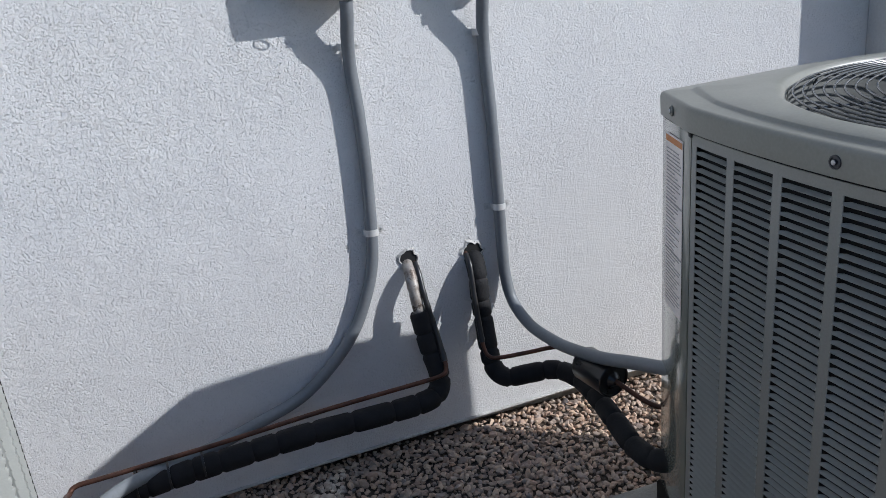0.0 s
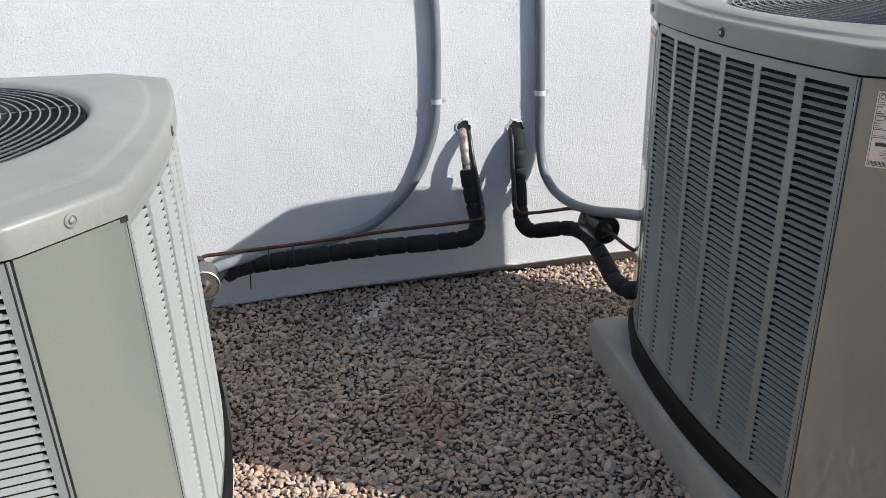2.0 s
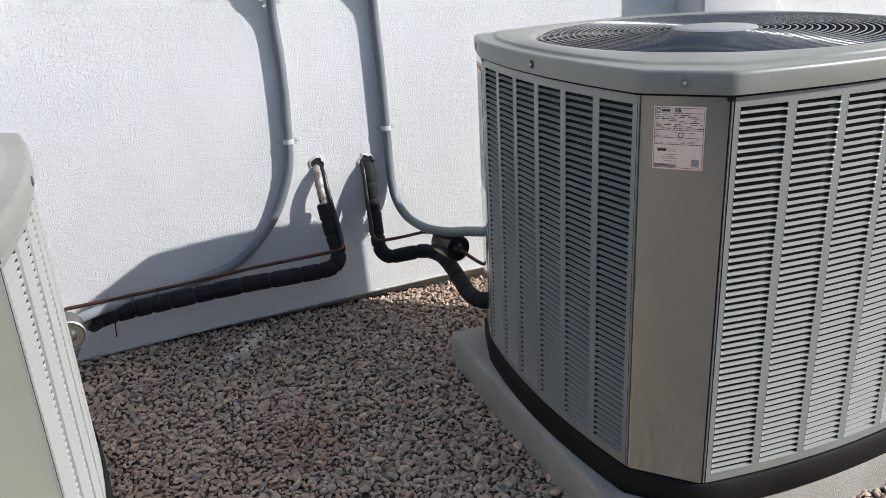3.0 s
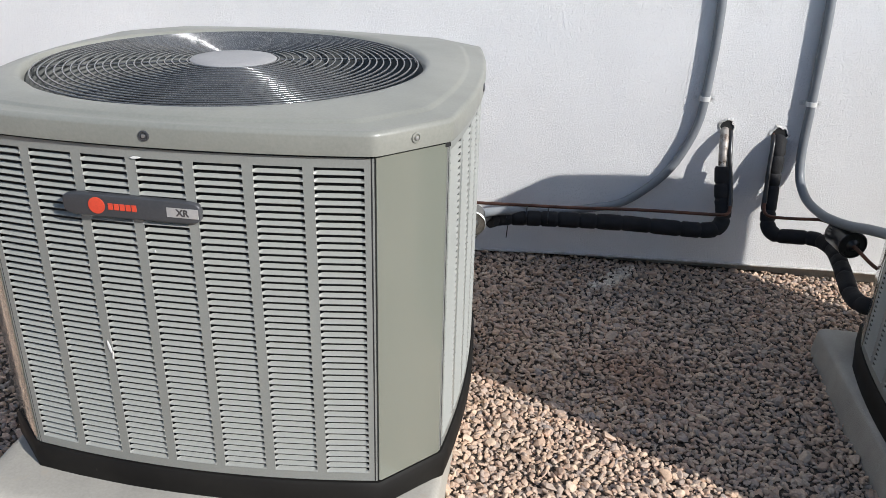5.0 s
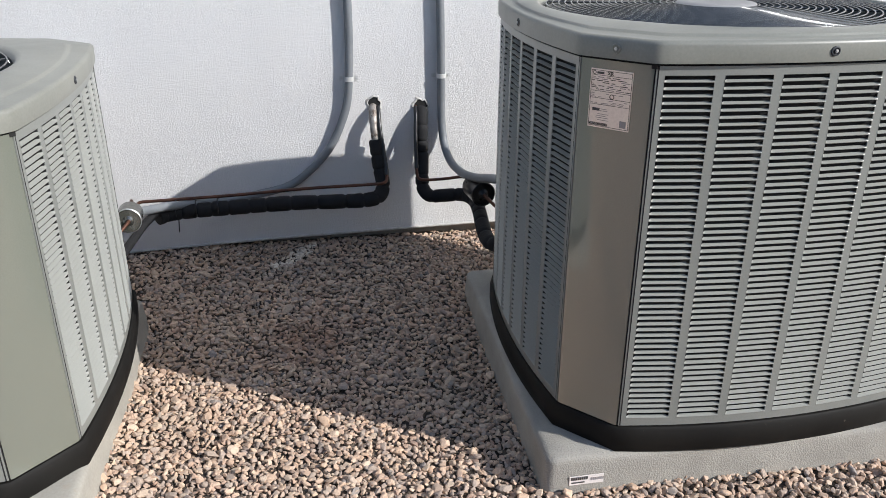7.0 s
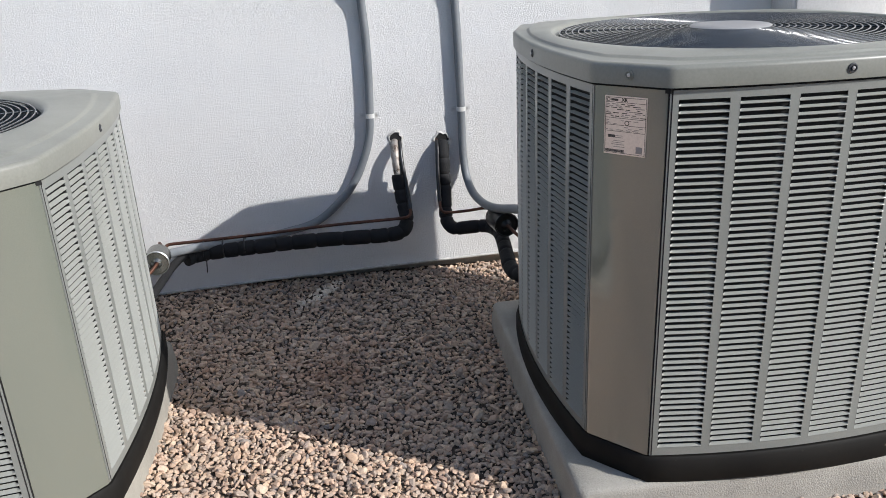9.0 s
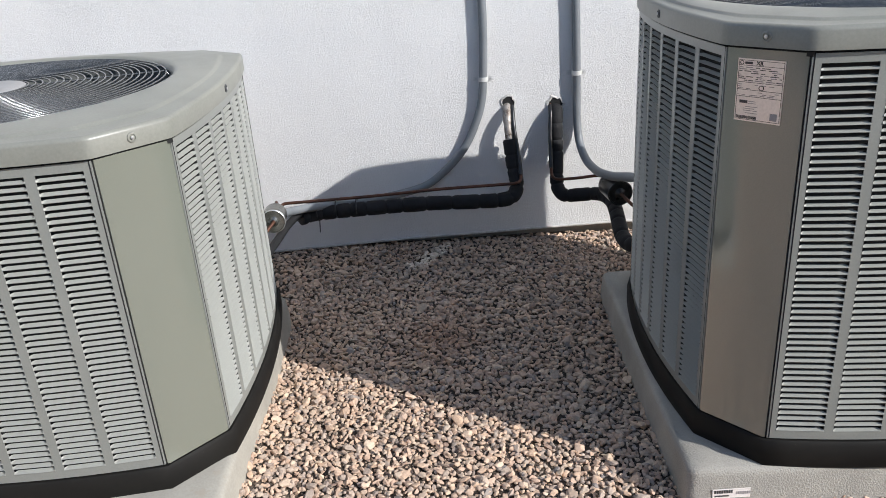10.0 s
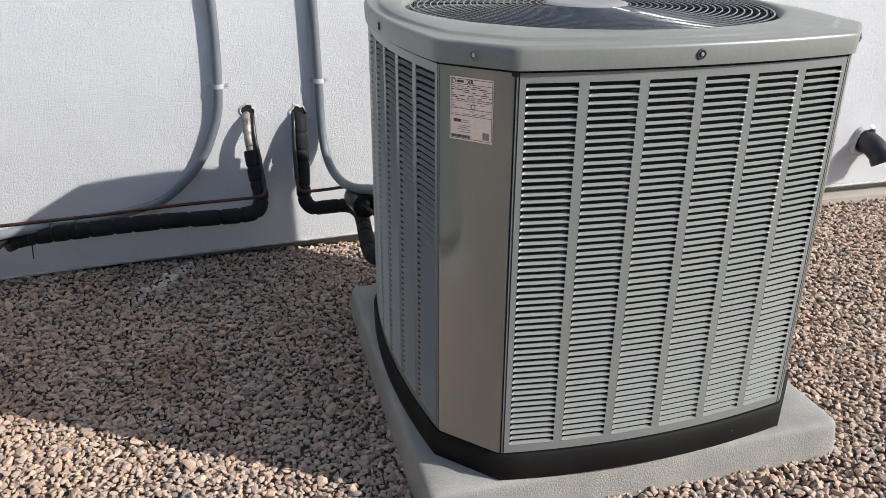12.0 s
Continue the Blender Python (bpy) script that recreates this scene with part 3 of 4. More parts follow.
    for i, q in enumerate(full):
        a, e = full[i - 1], full[(i + 1) % len(full)]
        if i % (per + 1) in (0, per):
            f, g = q + (a - q).normalized() * 0.012, q + (e - q).normalized() * 0.012
            rim += [f, f * 0.25 + q * 0.5 + g * 0.25, g]
        else:
            rim.append(q)
    rim = [(q.x - fx, q.y - fy) for q in rim]
    ang = [math.atan2(y, x) for x, y in rim]
    C = pose(fx, fy, 0)

    def between(t, z, grow=0.0):
        lp = []
        for (x, y), a in zip(rim, ang):
            r = math.hypot(x, y)
            e = R0 * 1.012
            rr = (r + grow) * (1 - t) + e * t
            lp.append((fx + rr * math.cos(a), fy + rr * math.sin(a), z))
        return lp

    b = Mesh()
    zc = z1 + 0.003
    b.rings([between(0, zc, -0.012), between(0, zc, 0.0), between(0, zc + 0.036, 0.001), between(0, zc + 0.041, -0.001), between(0, zc + 0.0445, -0.005),
             between(0, zc + 0.0455, -0.011), between(0.20, zc + 0.0480, -0.011), between(0.24, zc + 0.0495, -0.010), between(0.27, zc + 0.0530, -0.010), between(0.32, zc + 0.0545, -0.008), between(0.72, zc + 0.059), between(0.9, zc + 0.0605), between(0.97, zc + 0.0585), between(1.0, zc + 0.053)]
            + [[(fx + (R0 - 0.001) * math.cos(a), fy + (R0 - 0.001) * math.sin(a), zc + 0.044) for a in ang]])
    mouth = Mesh()
    mouth.rings([[(fx + r * math.cos(a), fy + r * math.sin(a), zc + z) for a in ang] for r, z in ((R0 - 0.002, 0.046), (R0 - 0.004, 0.03), (R0 - 0.004, -0.10))])
    part("fan_mouth", mouth, MOUTH, unit, "dusty grey ring round the fan", True)
    cap = part("top_cover", b, PAINT_TOP, unit, "dusty grey pressed top cover with rolled edge", True, 55)
    # black band that draws the shade under the cover's edge
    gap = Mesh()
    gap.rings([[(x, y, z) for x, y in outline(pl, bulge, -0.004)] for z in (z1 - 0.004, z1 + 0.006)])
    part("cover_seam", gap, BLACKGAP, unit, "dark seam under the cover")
    # screws round the rim
    for k in range(4):
        spots = []
        for p, t in ((side_point(pl, k, (0.48, 0.475, 0.475, 0.50)[k], bulge, 0.0095), pl[2 * k + 1] - pl[2 * k]), ((pl[2 * k + 1] + pl[(2 * k + 2) % 8]) / 2, pl[(2 * k + 2) % 8] - pl[2 * k + 1])):
            n = Vector((t.y, -t.x)).normalized()
            if len(spots):
                p = p + n * 0.0098
            spots.append(pose(p.x, p.y, zc + 0.022) @ Matrix.Rotation(math.atan2(t.y, t.x), 4, "Z") @ pose(0, 0, 0, 90))
        for si, M in enumerate(spots):
            s = Mesh()
            s.lathe(M, ((0.0105, 0.000), (0.0100, 0.0022), (0.0075, 0.0028), (0.0070, 0.0008), (0.0045, 0.0008), (0.0042, 0.0034), (0.0001, 0.0040)), 16)
            sc = part("screw", s, PAINT_TOP if si else PLAQUE, unit, "recessed hex screw in the cover rim", True)
            s = Mesh()
            s.lathe(M, ((0.0040, 0.0030), (0.0038, 0.0046), (0.0001, 0.0050)), 6)
            part("screw_head", s, STEEL, sc, "bright hex head")
    # fan guard: wire rings on radial rods, with a round plate
    dome = lambda r: zc + 0.054 + 0.006 * (1 - (r / R0) ** 2)

    def wire_loop(r):
        w = Mesh()
        seg = 96
        w.rings([[C @ Vector(((r + 0.0022 * math.cos(q)) * math.cos(a), (r + 0.0022 * math.cos(q)) * math.sin(a), dome(r) + 0.0022 * math.sin(q))) for q in [2 * math.pi * j / 6 for j in range(6)]] for a in [2 * math.pi * j / seg for j in range(seg + 1)]])
        return w

    radii = [0.109 + i * (R0 - 0.121) / 20 for i in range(21)]
    g = part("fan_guard", wire_loop(radii[-1]), WIRE, unit, "round grey wire fan guard", True, 80)
    for r in radii[:-1]:
        part("wire_ring", wire_loop(r), WIRE, g, smooth=True, angle=80)
    for i in range(8):
        a = 2 * math.pi * i / 8 + 0.35
        rod = Mesh()
        rod.tube([C @ Vector((r * math.cos(a), r * math.sin(a), dome(r) - 0.0035)) for r in (0.07, 0.16, 0.25, 0.34, R0 - 0.03, R0 - 0.012)] + [C @ Vector(((R0 - 0.004) * math.cos(a), (R0 - 0.004) * math.sin(a), zc + 0.03))], 0.0022, 6)
        part("guard_rod", rod, WIRE, g, smooth=True, angle=80)
    p = Mesh()
    p.lathe(C @ pose(0, 0, dome(0)), ((0.101, -0.004), (0.103, 0.001), (0.099, 0.004), (0.070, 0.0065), (0.0005, 0.0075)), 48)
    part("hub_plate", p, HUBPLATE, g, "round grey plate at the guard's centre", True)
    # fan and motor below
    p = Mesh()
    p.lathe(C @ pose(0, 0, zc - 0.17), ((0.0005, 0.19), (0.055, 0.19), (0.07, 0.18), (0.07, 0.0), (0.0005, -0.01)), 28)
    part("fan_motor", p, BLADE, unit, "grey fan motor", True)
    for i in range(3):
        p = Mesh()
        lp = []
        for r in (0.07, 0.15, 0.24, 0.33, 0.41):
            sp = 0.32 + 0.55 * r
            lp.append([C @ Vector((r * math.cos(a), r * math.sin(a), zc - 0.075 + 0.10 * (a - i * 2.094) * (1 - r))) for a in [i * 2.094 + sp * (q / 6 - 0.5) * 2 for q in range(7)]])
        p.rings(lp, closed=False)
        bl = part("fan_blade", p, BLADE, unit, "grey fan blade", True)
        mod = bl.modifiers.new("thickness", "SOLIDIFY")
        mod.thickness = 0.002
    # near-black disc added below the fan for the shade in the well
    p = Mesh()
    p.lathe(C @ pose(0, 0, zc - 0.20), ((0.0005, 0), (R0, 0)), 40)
    part("well_backing", p, COIL, unit, "near-black disc for the shade inside the cabinet", True)
    return unit


def plate(mesh, x, z, w, h, lift=0.0006):
    """A thin flat rectangle on a label, x to the right and z up."""
    mesh.box(pose(x, -lift / 2, z), w, lift, h)


def lettering(name, text, size, m, mat, parent, label=""):
    """Raised letters from the built-in font, centred on the pose, x to the right and y up."""
    cu = bpy.data.curves.new(name, "FONT")
    cu.body, cu.size, cu.extrude, cu.align_x, cu.align_y, cu.resolution_u = text, size, 0.0003, "CENTER", "CENTER", 3
    cu.offset = size * 0.035
    ob = bpy.data.objects.new(name, cu)
    me = bpy.data.meshes.new_from_object(ob)
    bpy.data.objects.remove(ob)
    me.name = name
    me.materials.append(mat)
    o = new(name, me)
    o.parent = parent
    o.matrix_basis = m
    tagged(o, label)
    return o


def rating_label(unit, m):
    lab = Mesh()
    lab.box(m, 0.098, 0.0010, 0.126)
    L = part("rating_label", lab, FOIL, unit, "white printed rating plate with small text")
    ink, grey = Mesh(), Mesh()
    rng = random.Random(3)

    def put(me, x, z, w, h):
        me.box(m @ pose(x, -0.0008, z), w, 0.0006, h)

    for x in (-0.0465, 0.0465):
        put(ink, x, 0.0, 0.0007, 0.119)
    for z in (0.0595, 0.0495, 0.016, 0.001, -0.0125, -0.0595):
        put(ink, 0, z, 0.093, 0.0008)
    lettering("series_letters", "XR", 0.0105, m @ pose(-0.003, -0.0010, 0.0545, 90), INK, L, "black letters")
    put(ink, -0.026, 0.0545, 0.016, 0.0045)
    for r in range(8):
        z = 0.0455 - r * 0.0037
        x = -0.045
        while x < 0.04:
            w = rng.uniform(0.004, 0.02)
            if rng.random() < 0.72:
                put(grey if rng.random() < 0.5 else ink, x + w / 2, z, w, 0.0015)
            x += w + rng.uniform(0.002, 0.008)
    for z in (0.011, 0.007, 0.0035, -0.003, -0.0065, -0.0095):
        x = -0.045
        while x < 0.036:
            w = rng.uniform(0.005, 0.018)
            if rng.random() < 0.6:
                put(grey, x + w / 2, z, w, 0.0013)
            x += w + rng.uniform(0.003, 0.01)
    put(ink, -0.031, -0.0235, 0.017, 0.006)
    for z in (-0.022, -0.026, -0.033, -0.037, -0.041, -0.046):
        put(grey, -0.015 + rng.uniform(-0.004, 0.004), z, rng.uniform(0.02, 0.036), 0.0011)
    for i in range(22):
        put(ink, -0.044 + i * 0.002, -0.055, 0.0011, 0.006)
    put(grey, 0.034, -0.049, 0.0145, 0.0145)
    tagged(part("print", ink, INK, L, "black print bars"), kind="stuff")
    tagged(part("small_print", grey, INKGREY, L, "grey print bars"), kind="stuff")
    for x, z, r in ((-0.0405, 0.0545, 0.0042), (0.004, 0.0065, 0.0055)):
        ring = Mesh()
        ring.lathe(m @ pose(x, -0.0006, z) @ pose(0, 0, 0, 90), ((r, 0), (r, 0.0006), (r * 0.72, 0.0006), (r * 0.72, 0)), 20)
        part("round_mark", ring, INK, L)


def build_units():
    base_a, base_b = 0.066, 0.068
    A = build_unit(pose(-0.615, 0.701, 0.108, 1.1, 0, 3.4), "olive-grey louvered air conditioner with dark badge on a pad",
                   plan(0.525, 0.525, 0.122, ((0, -0.402, -0.497), (7, -0.519, -0.385), (3, 0.528, 0.405), (4, 0.395, 0.521))), 0.034, base_a, 0.745, (7, 7, 7, 7), 47, 0.0205, (0.0078, 0.0056), (0, (1, 2, 3, 4, 5, 6)), (0.460, -0.040, -0.012))
    B = build_unit(pose(1.59, 0.712, 0.088, 0.8, 0, 0.95), "taller olive-grey louvered air conditioner with white rating plate",
                   plan(0.497, 0.484, 0.119, ((5, -0.440, 0.530), (4, 0.378, 0.498), (0, -0.382, -0.492), (1, 0.378, -0.488))), 0.034, base_b, 0.880, (6, 6, 6, 6), 55, 0.0205, (0.0085, 0.0042), (0, (0, 1, 2, 3, 4)), (0.455, -0.008, 0.0))
    # rating plate on the south-west corner post
    n = 0.0034
    rating_label(B, pose(-0.4395 - n * 0.741, -0.4285 - n * 0.671, base_b + 0.880 - 0.084) @ pose(0, 0, 0, 0, 0, -47.8) @ pose(-0.008, 0, 0))
    # tall warning sheet on the north-west corner post
    wm = pose(-0.4685 - n, 0.4475 + 0.35 * n, base_b + 0.880 - 0.21) @ pose(0, 0, 0, 0, 0, -90 - math.degrees(math.atan2(0.057, 0.165)))
    lab = Mesh()
    lab.box(wm, 0.105, 0.001, 0.37)
    L = part("warning_label", lab, LABELWHITE, B, "tall white notice sheet with orange band")
    o, g = Mesh(), Mesh()
    o.box(wm @ pose(0, -0.0008, 0.175), 0.10, 0.0006, 0.012)
    rng = random.Random(5)
    for i in range(44):
        if i in (14, 28):
            g.box(wm @ pose(0, -0.0008, 0.155 - i * 0.0075), 0.10, 0.0006, 0.004)
        else:
            w = rng.uniform(0.05, 0.092)
            g.box(wm @ pose(-0.046 + w / 2, -0.0008, 0.155 - i * 0.0075), w, 0.0006, 0.0022)
    part("header_band", o, ORANGE, L, "orange band")
    tagged(part("print", g, INKGREY, L, "grey print bars"), kind="stuff")
    # badge on the front of the shorter unit
    bm_m = pose(-0.063, -0.5425, 0.691) @ pose(0, 0, 0, 0, 1.0, -1.2)
    r = Mesh()
    bow = lambda v, e: math.copysign(abs(v) ** e, v)
    ring = [2 * math.pi * k / 64 for k in range(64)]
    r.rings([[((0.138 - q) * bow(math.cos(a), 0.22), y, 0.023 + (0.023 - q) * bow(math.sin(a), 0.50)) for a in ring] for q, y in ((0.0, 0.006), (0.0, -0.003), (0.0014, -0.0054), (0.0030, -0.006))], (True, True))
    plaque = part("badge", r, PLAQUE, A, "charcoal nameplate with red emblem", True, 50)
    plaque.matrix_basis = bm_m @ pose(0, -0.005, -0.023)
    r = Mesh()
    r.lathe(pose(-0.068, -0.006, 0.0235) @ pose(0, 0, 0, 90), ((0.0165, 0), (0.0165, 0.0016), (0.0005, 0.0022)), 28)
    part("emblem", r, RED, plaque, "round red emblem", True)
    r = Mesh()
    for i in range(5):
        r.box(pose(-0.040 + i * 0.0118, -0.0066, 0.0235), 0.0092, 0.0014, 0.0125)
    part("emblem_bars", r, RED, plaque, "red bars in place of a brand name")
    r = Mesh()
    r.box(pose(0.103, -0.0066, 0.0225), 0.062, 0.0014, 0.0190)
    part("silver_plate", r, SILVER, plaque, "silver end plate")
    lettering("series_letters", "XR", 0.0185, pose(0.103, -0.0077, 0.0225, 90), INK, plaque, "dark letters")
    # pale scuffs on the front panel
    for x, z, w, h, t in ((-0.165, 0.365, 0.006, 0.034, 12), (-0.160, 0.345, 0.003, 0.02, -8), (-0.03, 0.60, 0.004, 0.006, 0), (0.06, 0.822, 0.008, 0.005, 0), (-0.045, 0.79, 0.022, 0.005, 3)):
        o = 0.511 + 0.035 * x + 0.034 * (1 - (x / 0.403) ** 2) + (0.0075 if z > 0.815 else 0.0022)
        s = Mesh()
        s.lathe(pose(x, -o, z) @ pose(0, 0, 0, 90, 0, 0) @ Matrix.Rotation(radians(t), 4, "Z") @ Matrix.Diagonal((w / 2, h / 2, 1, 1)), ((1.0, -0.001), (0.8, 0.0006), (0.001, 0.0009)), 9)
        part("scuff", s, CHIP, A, "pale scuff mark")


def build_pad(m, sx, sy, h, label, tag, mat, corner):
    pad = thing("equipment_pad", m, label, "pad", "pads under the units")
    def loop(inset, z):
        out, r = [], max(0.004, corner - inset * 0.3)
        hx, hy = sx / 2 - inset - r, sy / 2 - inset - r
        for q, (cx, cy) in enumerate(((hx, hy), (-hx, hy), (-hx, -hy), (hx, -hy))):
            for a in [radians(90 * q + 15 * k) for k in range(7)]:
                out.append(Vector((cx + r * math.cos(a), cy + r * math.sin(a), z)))
            nx, ny = ((-hx, hy + r), (-hx - r, -hy), (hx, -hy - r), (hx + r, hy))[q]
            e = out[-1].copy()
            out += [e.lerp(Vector((nx, ny, z)), k / 14) for k in range(1, 14)]
        for v in out:
            v.x += 0.0022 * noise.noise((v.x * 6, v.y * 6, z * 9))
            v.y += 0.0022 * noise.noise((v.x * 6, v.y * 6, z * 9 + 5))
            v.z += 0.0012 * noise.noise((v.x * 9, v.y * 9, 2))
        return out

    slab = Mesh()
    slab.rings([loop(g, z) for g, z in ((0.40, h), (0.25, h), (0.14, h), (0.08, h), (0.05, h), (0.022, h - 0.0008), (0.012, h - 0.0028), (0.006, h - 0.0068), (0.003, h - 0.011), (0.001, h - 0.018), (0.0, h - 0.036), (-0.004, h - 0.07), (-0.006, -0.07))], (True, True))
    part("slab", slab, mat, pad, "rough grey moulded slab", True, 60)
    if tag:
        t = Mesh()
        M = pose(-sx / 2 + 0.104, -sy / 2 - 0.0052, h - 0.064) @ pose(0, 0, 0, 0, -1.5, 0)
        t.box(M, 0.088, 0.0012, 0.026)
        L = part("sticker", t, LABELWHITE, pad, "white sticker on the pad's edge")
        r, b, k = Mesh(), Mesh(), Mesh()
        for i in range(8):
            r.box(M @ pose(-0.038 + i * 0.0055, -0.0009, 0.006), 0.0044, 0.0006, 0.009)
        for i in range(7):
            b.box(M @ pose(0.012 + i * 0.005, -0.0009, 0.001), 0.0038, 0.0006, 0.008)
        k.box(M @ pose(-0.022, -0.0009, -0.006), 0.034, 0.0006, 0.004)
        part("dark_bars", r, INK, L, "black print bars")
        part("grey_bars", b, INKGREY, L, "grey print bars")
        part("dark_bar", k, INK, L, "dark print bar")
    return pad


# ---- pipes on the wall ----
def lumpy(path, r, seed, piece=0.095):
    """Foam sleeves end to end: swollen in the middle, pinched at the joints."""
    p = evenly(path, 0.008)
    cuts = [0]
    rng = random.Random(seed)
    while cuts[-1] < len(p):
        cuts.append(cuts[-1] + int(piece / 0.008 * rng.uniform(0.55, 1.25)))

    def rad(i):
        k = max(j for j in range(len(cuts)) if cuts[j] <= i)
        u = (i - cuts[k]) / max(1, (cuts[min(k + 1, len(cuts) - 1)] - cuts[k]))
        pinch = min(1, min(u, 1 - u) * 9 + 0.15)
        return r * (0.74 + 0.26 * pinch ** 0.5) * (1 + 0.05 * noise.noise((i * 0.07, seed, 0)))

    m = Mesh()
    m.tube(p, rad, 18)
    return m


def build_conduit(path, clamps, label, r=0.0165):
    c = thing("electrical_conduit", pose(0, 0, 0), label, "conduit", "wall conduits")
    m = Mesh()
    m.tube(evenly(spline(path, 14), 0.012), r, 16)
    part("tube", m, GREYTUBE, c, smooth=True)
    for x, z in clamps:
        s = Mesh()
        cy = WALL_Y - r - 0.003
        arc = [(x + (r + 0.0015) * math.cos(a), cy - (r + 0.0015) * math.sin(a)) for a in [math.pi * k / 12 for k in range(13)]]
        prof = [(x + r + 0.022, WALL_Y - 0.0015), (x + r + 0.002, WALL_Y - 0.0015)] + arc + [(x - r - 0.002, WALL_Y - 0.0015), (x - r - 0.022, WALL_Y - 0.0015)]
        lp = []
        for i, (px, py) in enumerate(prof):
            a, b = prof[max(0, i - 1)], prof[min(len(prof) - 1, i + 1)]
            t = Vector((b[0] - a[0], b[1] - a[1])).normalized()
            nx, ny = -t.y * 0.0012, t.x * 0.0012
            lp.append([(px - nx, py - ny, z - 0.0085), (px + nx, py + ny, z - 0.0085), (px + nx, py + ny, z + 0.0085), (px - nx, py - ny, z + 0.0085)])
        s.rings(lp, (True, True))
        cl = part("strap", s, ZINC, c, "galvanised two-hole strap", True)
        for e in (-1, 1):
            q = Mesh()
            q.lathe(pose(x + e * (r + 0.013), WALL_Y - 0.002, z) @ pose(0, 0, 0, 90), ((0.0045, 0), (0.0042, 0.003), (0.0005, 0.004)), 10)
            part("strap_screw", q, STEEL, cl, smooth=True)
    return c


def build_lines():
    W = WALL_Y
    build_conduit([(0.655, 1.785, 1.40), (0.653, 1.788, 1.30), (0.650, 1.812, 1.225), (0.652, 1.829, 1.15), (0.658, 1.830, 1.04), (0.658, 1.830, 0.89), (0.651, 1.830, 0.72), (0.640, 1.830, 0.63), (0.616, 1.829, 0.555), (0.572, 1.828, 0.464),
                   (0.505, 1.826, 0.383), (0.40, 1.820, 0.303), (0.27, 1.775, 0.282), (0.12, 1.695, 0.285), (-0.02, 1.632, 0.298), (-0.10, 1.52, 0.325), (-0.135, 1.36, 0.362), (-0.17, 1.17, 0.385)],
                  [(0.650, 1.207), (0.651, 0.724)], "grey flexible conduit strapped down the stucco wall")
    build_conduit([(1.005, 1.785, 1.42), (1.005, 1.788, 1.32), (1.007, 1.812, 1.24), (1.012, 1.829, 1.16), (1.018, 1.830, 1.0), (1.020, 1.830, 0.86), (1.022, 1.830, 0.727), (1.022, 1.829, 0.60), (1.024, 1.825, 0.52), (1.031, 1.80, 0.446), (1.044, 1.72, 0.400),
                   (1.060, 1.60, 0.394), (1.074, 1.50, 0.406), (1.092, 1.40, 0.426), (1.114, 1.30, 0.454), (1.147, 1.18, 0.482)],
                  [(1.008, 1.203), (1.022, 0.727)], "grey flexible conduit curving from wall to air conditioner")
    # suction and liquid lines of the shorter unit
    ls = thing("refrigerant_lines", pose(0, 0, 0), "black foam-wrapped line and copper tube along the wall", "pipe", "refrigerant line sets")
    pth = spline([(0.744, 1.86, 0.608), (0.742, 1.825, 0.586), (0.742, 1.80, 0.533), (0.749, 1.788, 0.465), (0.758, 1.758, 0.375), (0.766, 1.732, 0.315), (0.752, 1.710, 0.274), (0.70, 1.692, 0.262), (0.55, 1.682, 0.265), (0.40, 1.675, 0.270),
                  (0.18, 1.658, 0.270), (-0.03, 1.636, 0.268), (-0.10, 1.585, 0.268)], 12)
    cut = [p for p in pth if p.z > 0.47 and p.x > 0.7]
    m = Mesh()
    m.tube(evenly(cut, 0.006), lambda i: 0.0165 * (1 + 0.16 * noise.noise((i * 0.35, 3.0, 0))), 14)
    part("bare_tube", m, PATINA, ls, "bare silvery tube at the wall", True)
    m = lumpy([p for p in pth if not (p.z > 0.485 and p.x > 0.7)], 0.0295, 4)
    part("foam_sleeve", m, FOAM, ls, "black foam insulation in lumpy lengths", True)
    m = Mesh()
    m.tube(evenly(spline([(-0.06, 1.612, 0.283), (-0.10, 1.575, 0.285), (-0.125, 1.48, 0.28), (-0.14, 1.36, 0.27), (-0.17, 1.15, 0.25)]), 0.01), 0.015, 14)
    part("suction_tube", m, FOAM, ls, "dark tube into the cabinet", True)
    m = Mesh()
    m.tube(evenly(spline([(0.764, 1.86, 0.611), (0.764, 1.82, 0.586), (0.765, 1.79, 0.53), (0.775, 1.765, 0.45), (0.782, 1.73, 0.375), (0.780, 1.705, 0.340), (0.762, 1.690, 0.330), (0.70, 1.683, 0.329), (0.45, 1.672, 0.328), (0.18, 1.660, 0.319), (-0.10, 1.650, 0.314),
                         (-0.165, 1.648, 0.312), (-0.180, 1.63, 0.305), (-0.176, 1.58, 0.33), (-0.155, 1.48, 0.375), (-0.130, 1.40, 0.385)], 10), 0.008), 0.0062, 10)
    part("liquid_tube", m, COPPER, ls, "thin tarnished copper liquid tube", True)
    m = Mesh()
    m.tube(evenly(spline([(0.764, 1.845, 0.606), (0.764, 1.82, 0.586), (0.765, 1.79, 0.53), (0.775, 1.765, 0.45), (0.782, 1.73, 0.375), (0.781, 1.712, 0.350)], 10), 0.008), lambda i: 0.0085 * (1 + 0.12 * noise.noise((i * 0.4, 7.0, 0))), 12)
    part("tube_wrap", m, TAPE, ls, "black tape on the small tube", True)
    for x, y, z in ((-0.035, 1.637, 0.279), (0.04, 1.646, 0.279), (0.12, 1.656, 0.279)):
        m = Mesh()
        m.lathe(pose(x, y, z) @ pose(0, 0, 0, 0, 90, 0), ((0.033, -0.0025), (0.0365, -0.0025), (0.0365, 0.0025), (0.033, 0.0025)), 20)
        part("zip_tie", m, TAPE, ls, "black cable tie", True)
    m = Mesh()
